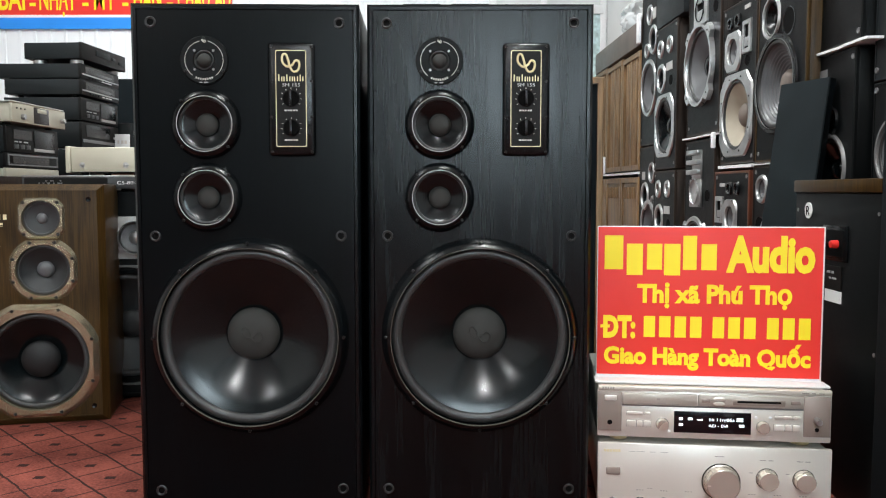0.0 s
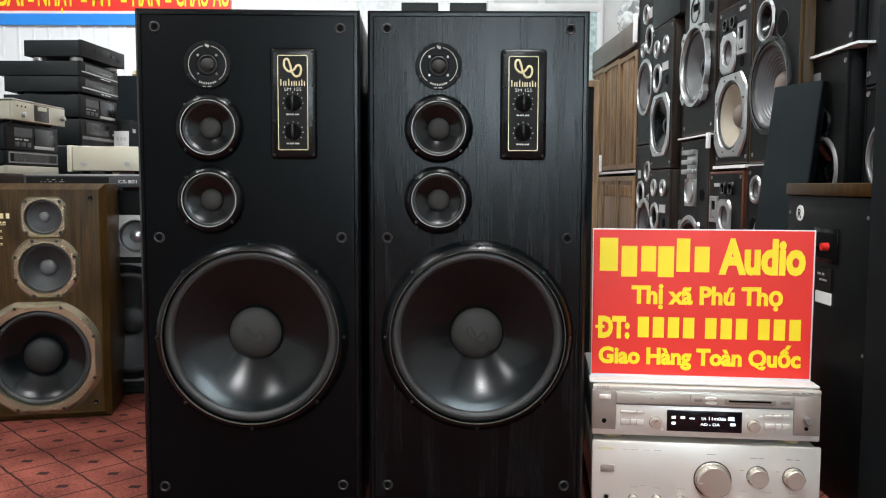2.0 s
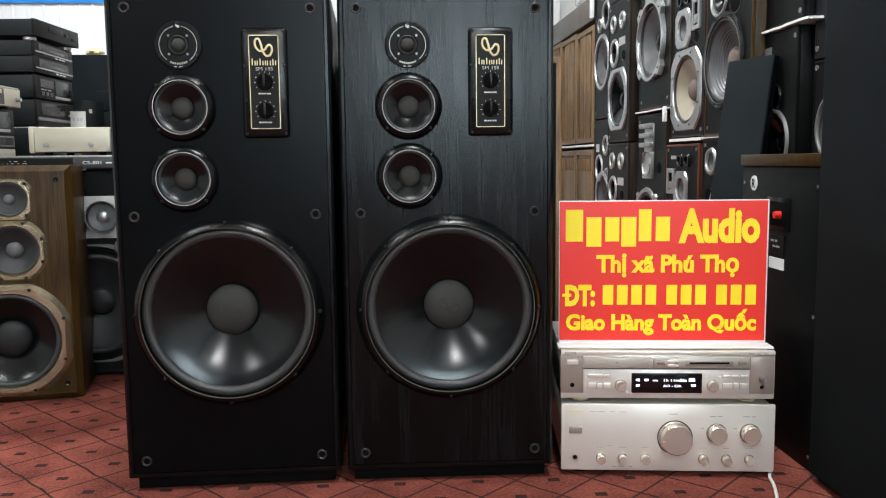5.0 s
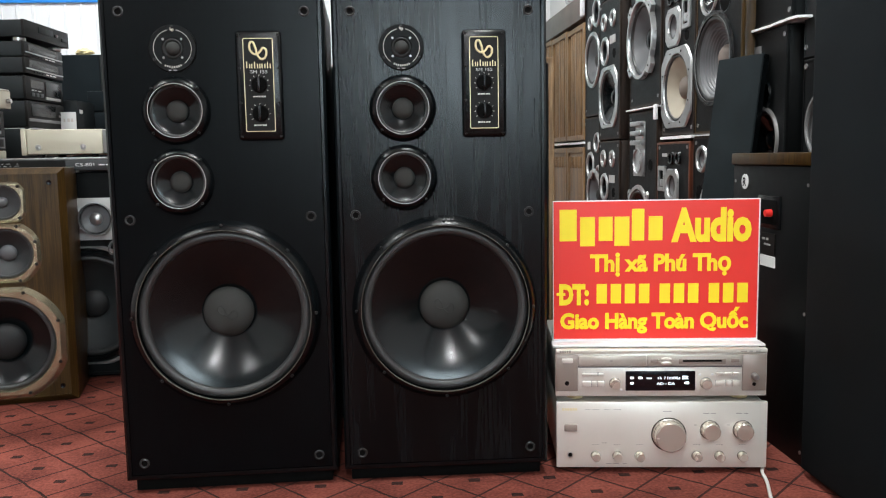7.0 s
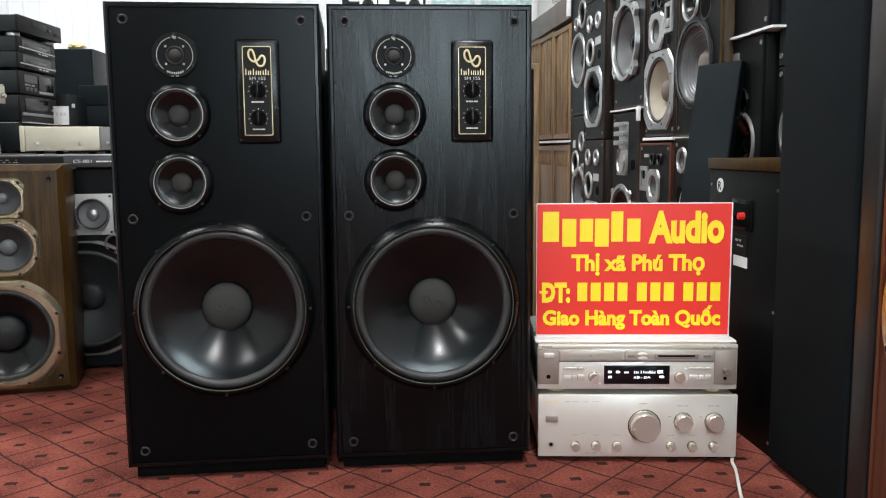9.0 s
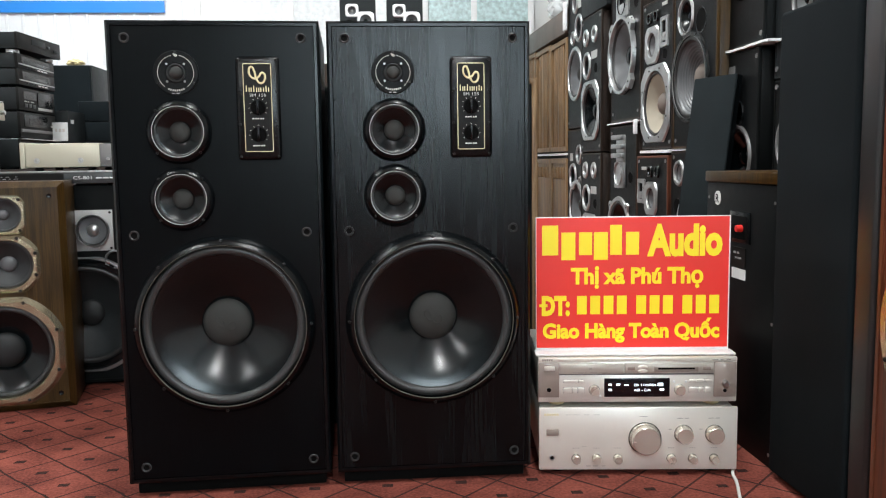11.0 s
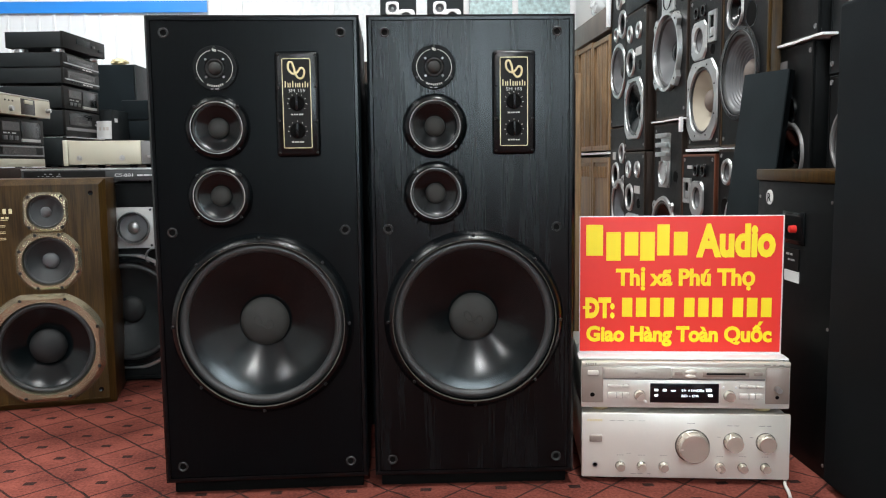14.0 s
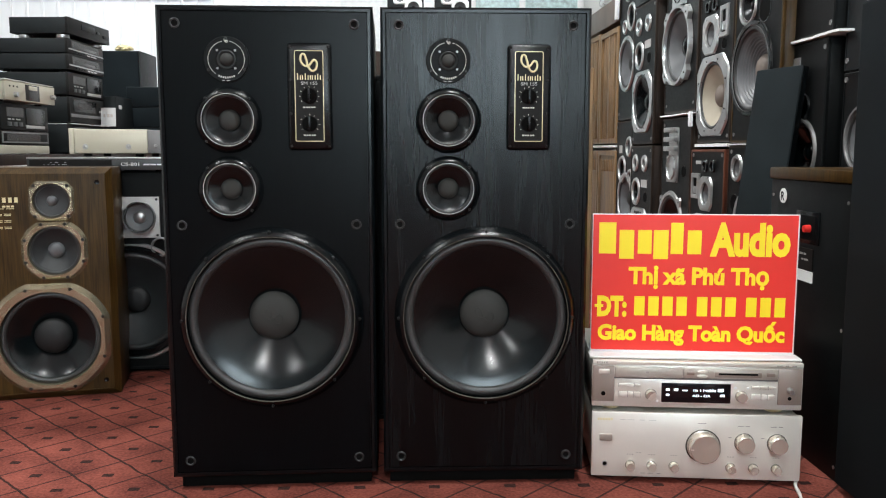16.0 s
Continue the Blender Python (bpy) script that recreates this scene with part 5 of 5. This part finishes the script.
# third column: large woofer with clamp tabs over a speaker with slatted horn
s = row_speaker(0.275, 0.590, 0.868, 1.70, DK + ", big clamped woofer", mat=WALNUT_DARK, proud=0.01)
d_ = driver(s, -0.022, 0.276, 0.149, tab_frame(0.164), SILVER, CONE_GREY, CONE, seg=72, screws=4, screw_r=0.168, depth=0.05, proud=0.018, lip=0.002)
horn(s, -0.025, 0.498, 0.128, 0.122)
driver(s, -0.03, 0.498, 0.045, round_frame(0.045, 1.1), BLACK_PLASTIC, CONE, CONE, seg=36, y=-0.004, name="midrange_driver")
hole(s, 0.105, 0.478, 0.026)
s = row_speaker(0.265, 0.560, 0.10, 0.850, DK + ", slatted silver horn", proud=0.01)
for k in range(3):
    part("horn_slat", box(-0.105, 0.035, -0.020, 0.003, 0.617 + k * 0.040, 0.637 + k * 0.040, 0.003), SILVER, s)
part("horn_back", box(-0.075, 0.040, -0.004, 0.003, 0.598, 0.712, 0.001), SILVER, s)
part("driver_plate", box(-0.098, 0.040, -0.005, 0.003, 0.484, 0.597, 0.002), SILVER, s)
driver(s, -0.03, 0.540, 0.048, round_frame(0.048, 1.06), SILVER, CONE, CONE, seg=40, y=-0.004, name="midrange_driver")
hole(s, 0.085, 0.525, 0.026)
driver(s, -0.035, 0.285, 0.135, tab_frame(0.156), SILVER, CONE, CONE, seg=64, screws=4, screw_r=0.158)
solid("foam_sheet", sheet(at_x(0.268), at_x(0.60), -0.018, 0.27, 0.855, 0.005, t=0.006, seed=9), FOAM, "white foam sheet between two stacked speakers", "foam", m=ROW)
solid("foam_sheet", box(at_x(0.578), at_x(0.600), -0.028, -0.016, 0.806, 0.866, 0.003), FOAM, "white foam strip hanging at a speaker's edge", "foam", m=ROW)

# fourth column: octagonal cream woofer over a small walnut speaker
s = row_speaker(0.600, 0.876, 0.742, 1.322, DK + ", cream woofer cone", proud=0.0, edge=WALNUT_DARK)
driver(s, -0.010, 0.176, 0.126, octagon(0.152, 0.82), SILVER, CONE_CREAM, CAP_TAN, seg=64, screws=8, screw_r=0.142, roll=0.1, cap_out=-0.0)
driver(s, -0.042, 0.407, 0.046, octagon(0.074, 0.82), SILVER, CONE_GREY, CONE_GREY, seg=40, name="midrange_driver")
horn(s, 0.068, 0.441, 0.062, 0.114)
for tx in (-0.070, -0.010):
    driver(s, tx, 0.514, 0.014, octagon(0.024), BLACK_PLASTIC, CONE_GREY, SILVER, seg=24, name="tweeter")
hole(s, 0.066, 0.359, 0.021)
part("badge", box(0.05, 0.10, -0.001, 0.003, 0.535, 0.548), PRINT_GREY, s)
s = row_speaker(0.570, 0.860, 0.12, 0.717, "reddish rosewood speaker with silver driver frames", mat=ROSEWOOD, edge=ROSEWOOD, proud=0.02)
driver(s, 0.000, 0.425, 0.042, octagon(0.067, 0.82), SILVER, CONE_GREY, CONE_GREY, seg=40, name="midrange_driver")
horn(s, -0.090, 0.452, 0.066, 0.100)
for tx in (-0.012, 0.050):
    driver(s, tx, 0.532, 0.015, octagon(0.025), BLACK_PLASTIC, CONE_GREY, SILVER, seg=24, name="tweeter")
driver(s, -0.005, 0.21, 0.105, octagon(0.135, 0.86), SILVER, CONE, CONE, seg=48)
part("badge", box(-0.11, -0.06, -0.001, 0.003, 0.535, 0.548), PRINT_GREY, s)
solid("foam_sheet", sheet(at_x(0.60), at_x(0.87), -0.006, 0.25, 0.7240, 0.003, t=0.011, seed=12), FOAM, "thin white foam sheet between two stacked speakers", "foam", m=ROW)
solid("foam_sheet", sheet(at_x(0.878), at_x(1.18), -0.004, 0.25, 0.7295, 0.002, t=0.003, seed=13), FOAM, "thin white foam sheet between two stacked speakers", "foam", m=ROW)

# fifth column: walnut cabinet with ribbed woofer
s = row_speaker(0.880, 1.205, 0.738, 1.50, DK + ", ribbed grey woofer", mat=WALNUT, proud=0.0, edge=WALNUT)
driver(s, -0.030, 0.254, 0.146, round_frame(0.146, 1.13), BLACK_PLASTIC, CONE_GREY, CAP_TAN, seg=72, ribs=19, screws=8, screw_r=0.156, depth=0.055, trim=GREY_TRIM)
driver(s, -0.065, 0.475, 0.060, slanted(0.072), SILVER, CONE, CONE, seg=40, name="midrange_driver")
hole(s, 0.045, 0.442, 0.045)
s = row_speaker(0.872, 1.150, 0.10, 0.732, DK + ", blue tag beside its tweeter", proud=0.0)
driver(s, -0.068, 0.548, 0.034, slanted(0.050), SILVER, CONE_GREY, CONE_GREY, seg=32, name="midrange_driver")
part("blue_tag", box(-0.005, 0.028, -0.002, 0.003, 0.553, 0.572), BLUE_TAG, s)
driver(s, 0.03, 0.36, 0.105, round_frame(0.105, 1.2), SILVER, CONE, CONE, seg=48)
hole(s, -0.08, 0.42, 0.035)

# plinth board under the stacked speakers
solid("plinth_board", box(-1.75, 1.32, 0.03, 0.30, 0.0, 0.0600, 0.004), WALNUT_DARK, "dark low plinth board under the stacked speakers", "plinth", m=ROW)
solid("plinth_block", box(at_x(0.572), at_x(1.16), 0.03, 0.29, 0.0602, 0.1070, 0.002), WALNUT_DARK, "dark packing board on the plinth", "board", m=ROW)

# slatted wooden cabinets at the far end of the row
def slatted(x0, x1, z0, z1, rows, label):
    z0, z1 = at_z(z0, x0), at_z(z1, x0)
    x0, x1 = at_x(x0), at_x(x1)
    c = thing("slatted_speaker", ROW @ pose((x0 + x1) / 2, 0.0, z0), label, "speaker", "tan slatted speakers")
    w, h = x1 - x0 - 0.004, z1 - z0 - 0.003
    part("body", box(-w / 2, w / 2, 0.012, 0.30, 0, h, 0.003), WALNUT_DARK, c)
    part("front_frame", rect_ring(-w / 2, w / 2, 0, h, 0.028, -0.012, 0.0118, 0.004), TAN_WOOD, c)
    part("cloth", box(-w / 2 + 0.028, w / 2 - 0.028, 0.004, 0.0117, 0.028, h - 0.028), TAN_WOOD, c)
    if rows:
        for side in (-1, 1):   # two bays of narrow slats beside a plain middle board
            part("board", box(side * w * 0.02 - 0.012, side * w * 0.02 + 0.012, -0.009, 0.0038, 0.028, h - 0.028, 0.003), TAN_WOOD, c)
            for k in range(4):
                cx = side * (w * 0.11 + 0.020 * k)
                part("slat", box(cx - 0.006, cx + 0.006, -0.008, 0.0038, 0.028, h - 0.028, 0.004), TAN_WOOD, c)
                part("slat_gap", box(cx + 0.0066, cx + 0.0134, 0.002, 0.0039, h * 0.52, h - 0.05), DARK_HOLE, c)
                part("slat_gap", box(cx + 0.0066, cx + 0.0134, 0.002, 0.0039, 0.045, h * 0.25), DARK_HOLE, c)
    else:
        part("board", box(-w / 2 + 0.03, w / 2 - 0.03, -0.004, 0.0038, 0.03, h - 0.03, 0.003), TAN_WOOD, c)
        for k in range(8):
            cx = -w / 2 + 0.06 + (w - 0.12) * k / 7
            part("slat", box(cx - 0.006, cx + 0.006, -0.010, -0.0035, h - 0.115, h - 0.050, 0.003), TAN_WOOD, c)
    return c


TW = "tan wooden speaker with slatted front"
for u0 in (-1.135, -0.86, -0.58):
    slatted(u0, u0 + 0.275, 0.748, 1.325, 1, TW)
    slatted(u0, u0 + 0.275, 0.130, 0.715, 0, TW + ", closed below")
solid("dark_cabinet", box(at_x(-1.10), at_x(-0.31), -0.012, 0.30, 1.396, 1.525, 0.005), DARK_BROWN, "dark brown cabinet lying on the slatted speakers", "cabinet", m=ROW)
solid("foam_sheet", sheet(at_x(-1.135), at_x(-0.305), -0.012, 0.28, 0.7290, 0.004, t=0.012, seed=21), FOAM, "white foam sheet between the slatted speakers", "foam", m=ROW)
solid("foam_block", box(-1.49, -1.33, -0.040, -0.013, 0.7445, 0.850, 0.004), FOAM, "white foam block standing on the foam sheet by the slatted speakers", "foam", m=ROW)
solid("foam_block", box(at_x(-0.318), at_x(-0.292), -0.03, -0.0125, 1.40, 1.55, 0.003), FOAM, "white foam strip at the dark cabinet's edge", "foam", m=ROW)


def crumpled(w, d, h, seed):
    bm = bmesh.new()
    bmesh.ops.create_icosphere(bm, subdivisions=4, radius=1.0)
    for v in bm.verts:
        n_ = noise.noise(v.co * 2.3 + Vector((seed, 0, 0))) * 0.35 + noise.noise(v.co * 6 + Vector((0, seed, 0))) * 0.16
        v.co = Vector((v.co.x * w, v.co.y * d, max(v.co.z, -0.8) * h)) * (1 + n_)
    lo = min(v.co.z for v in bm.verts)
    for v in bm.verts:
        v.co.z -= lo
    return bm


solid("plastic_bag", crumpled(0.20, 0.12, 0.11, 5), CLEAR_WRAP, "clear crumpled plastic wrapping on the dark cabinet", "plastic bag", m=ROW @ pose(at_x(-0.66), 0.13, 1.526))

solid("paper_scrap", crumpled(0.045, 0.035, 0.020, 9), PAPER_YELLOW, "crumpled yellowish paper on top of the large speaker", "paper", m=pose(-1.760, 4.70, 1.2745))

# walnut cabinet hidden behind the second tower
s = thing("floor_speaker", pose(0.186, 2.02, 0), "walnut floor speaker standing behind the black tower", "speaker")
part("body", box(-0.20, 0.20, 0.012, 0.30, 0.0, 0.925, 0.003), WALNUT, s)
part("front_edge", rect_ring(-0.20, 0.20, 0, 0.925, 0.016, -0.002, 0.0118, 0.003), TAN_WOOD, s)
part("cloth_front", box(-0.183, 0.183, 0.003, 0.0116, 0.017, 0.908), GRILLE_CLOTH, s)

# added black cabinet that blocks the carpet and keeps the gap between towers dark
s = thing("floor_speaker", pose(-0.215, 1.96, 0), "black box added behind the towers to darken the gap between them", "speaker")
cabinet(s, 0.36, 0.90, 0.30, BLACK_VINYL, 0.0)

# small speakers on a stand behind the towers
solid("stand", box(-0.32, 0.26, 4.15, 4.42, 0.0, 1.22, 0.004), WALNUT_DARK, "dark stand behind the towers", "stand")
for sx in (-0.137, 0.107):
    s = thing("mini_monitor", pose(sx, 4.15, 1.22), "small dark grey speaker with white driver frames on the stand", "speaker", "mini monitors")
    cabinet(s, 0.186, 0.36, 0.20, CASE_DARK, 0.0, CASE_DARK, 0.006, 0.002)
    driver(s, -0.03, 0.268, 0.022, octagon(0.034, 0.85), PVC_WHITE, CONE_GREY, SILVER, seg=32, name="tweeter")
    driver(s, 0.035 if sx > 0 else 0.04, 0.218, 0.030, octagon(0.045, 0.85), PVC_WHITE, CONE_GREY, CONE, seg=32, name="midrange_driver")
    hole(s, -0.045, 0.205, 0.018)

# ---- dark boxes, leaning panel and floor speakers at the right ----
def plain_speaker(name, label, m, w, h, d, mat=None, cloth=False):
    s_ = thing(name, m, label, "speaker")
    cabinet(s_, w, h, d, mat or BLACK_VINYL, 0.0, edge=0.008, recess=0.002)
    for sx in (-0.44, 0.44):
        for sz in (0.06, 0.94):
            part("screw", lathe([(0.008, 0.002), (0.0075, -0.001), (0.004, -0.0005), (0, 0.001)], sx * w, sz * h, 12), GREY_TRIM, s_)
    return s_


RY = pose(1.09, 2.46, 0, 0, 0, -90)   # local x runs towards the camera
s = plain_speaker("black_speaker", "black vinyl speaker on top of another, beside the wall of speakers", RY @ pose(0.145, 0.0, 1.048), 0.29, 0.36, 0.26)
driver(s, 0.0, 0.24, 0.09, round_frame(0.09), BLACK_PLASTIC, CONE, CONE, seg=40)
s = plain_speaker("black_speaker", "black vinyl speaker under a white sheet, uncovered woofer", RY @ pose(0.130, 0.0, 0.60), 0.27, 0.432, 0.30)
driver(s, 0.0, 0.24, 0.040, round_frame(0.040), BLACK_PLASTIC, CONE, CONE, seg=32, name="midrange_driver")
driver(s, 0.0, 0.105, 0.088, round_frame(0.088, 1.14), GREY_TRIM, CONE, CONE, seg=48)
part("badge", box(-0.075, -0.030, -0.001, 0.003, 0.350, 0.392), GREY_TRIM, s)
solid("stand", box(-0.01, 0.60, 0.02, 0.32, 0.0, 0.598, 0.004), CASE_DARK, "dark stand under the black speakers", "stand", m=RY)
solid("foam_sheet", sheet(-0.03, 0.345, -0.012, 0.25, 1.0335, 0.005, t=0.007, seed=31), FOAM, "white foam sheet between the black speakers", "foam", m=RY)
s = plain_speaker("black_speaker", "black vinyl speaker with pale cone at the end", RY @ pose(0.425, 0.03, 0.60), 0.24, 0.325, 0.28)
driver(s, 0.0, 0.14, 0.085, round_frame(0.085, 1.15), GREY_TRIM, CONE_GREY, CONE, seg=48)
s = plain_speaker("grey_speaker", "dark grey speaker with round woofer on the end stack", RY @ pose(0.42, 0.03, 0.928), 0.235, 0.50, 0.26, CASE_DARK)
driver(s, 0.035, 0.205, 0.045, round_frame(0.045, 1.2), GREY_TRIM, CONE_GREY, CONE, seg=40)

panel = thing("grille_panel", pose(0.908, 2.327, 0.0, -8.0, 0, -70), "loose black cloth speaker grille leaning on the black speakers", "speaker grille")
part("cloth", box(-0.100, 0.088, 0.0, 0.008, 0.0, 0.972, 0.003), GRILLE_GREY, panel)
part("frame", rect_ring(-0.099, 0.087, 0.001, 0.971, 0.02, 0.0085, 0.026), BLACK_PLASTIC, panel)

back = thing("floor_speaker", pose(0.812, 1.70, 0, 0, 0, -90), "black floor speaker turned backwards, terminal plate showing", "speaker")
part("body", box(-0.195, 0.195, 0.004, 0.34, 0.0, 0.640, 0.003), BLACK_VINYL, back)
part("top_board", box(-0.197, 0.197, -0.002, 0.342, 0.6405, 0.668, 0.003), WALNUT, back)
tp = part("terminal_plate", box(-0.043, 0.065, -0.001, 0.006, 0.497, 0.572, 0.002), BLACK_PLASTIC, back)
part("terminal_cup", box(-0.030, 0.052, -0.0022, 0.0, 0.507, 0.562, 0.001), DARK_HOLE, tp)
part("red_terminal", lathe([(0.009, -0.002), (0.008, -0.016), (0, -0.017)], 0.028, 0.533, 16), RED_KNOB, tp)
part("black_terminal", lathe([(0.009, -0.002), (0.008, -0.016), (0, -0.017)], -0.010, 0.533, 16), BLACK_GLOSS, tp)
part("rating_label", box(-0.028, 0.042, 0.001, 0.0045, 0.438, 0.486), PANEL_DARK, back)
bars((3, 2), -0.020, 0.015, 0.470, 0.475, 0.0005, back, PRINT_GREY)
bars((2, 4), -0.010, 0.030, 0.458, 0.462, 0.0005, back, PRINT_GREY)
part("white_label", box(-0.028, 0.042, 0.001, 0.0045, 0.409, 0.434), PAPER, back)
part("mark_disc", lathe([(0.018, 0.003), (0.018, 0.001), (0, 0.001)], -0.122, 0.600, 28), PAPER, back)
text("R", -0.131, -0.113, 0.589, 0.0006, back, DARK_HOLE, 0.022, offset=0.01)
for sx in (-0.18, 0.18):
    for sz in (0.03, 0.33, 0.60):
        part("screw", lathe([(0.004, 0.005), (0.004, 0.0025), (0, 0.002)], sx, sz, 10), STEEL, back)

grille_sp = thing("floor_speaker", pose(0.795, 1.325, 0, 0, 0, -90), "tall floor speaker with black cloth grille and rounded edge", "speaker")
part("body", box(-0.155, 0.195, 0.026, 0.36, 0.0, 1.005, 0.006), BLACK_GLOSS, grille_sp)
part("cloth_grille", box(-0.155, 0.134, 0.0, 0.0255, 0.012, 1.000, 0.009, seg=3), GRILLE_CLOTH, grille_sp)
part("rounded_edge", box(0.137, 0.196, 0.004, 0.0258, 0.0, 1.004, 0.010, seg=4), EDGE_GREY, grille_sp)

end_sp = thing("floor_speaker", pose(0.80, 0.93, 0, 0, 0, -90), "reddish wooden floor speaker with gold woofer ring, on the carpet", "speaker")
cabinet(end_sp, 0.38, 0.90, 0.34, ROSEWOOD, 0.0, ROSEWOOD, 0.012, 0.003)
driver(end_sp, 0.0, 0.42, 0.150, round_frame(0.15, 1.14), CHAMP_FRAME, CONE, CONE, seg=64, screws=8)
driver(end_sp, 0.0, 0.72, 0.05, round_frame(0.05, 1.2), CHAMP_FRAME, CONE, CONE, seg=40, name="midrange_driver")

close_baffles()
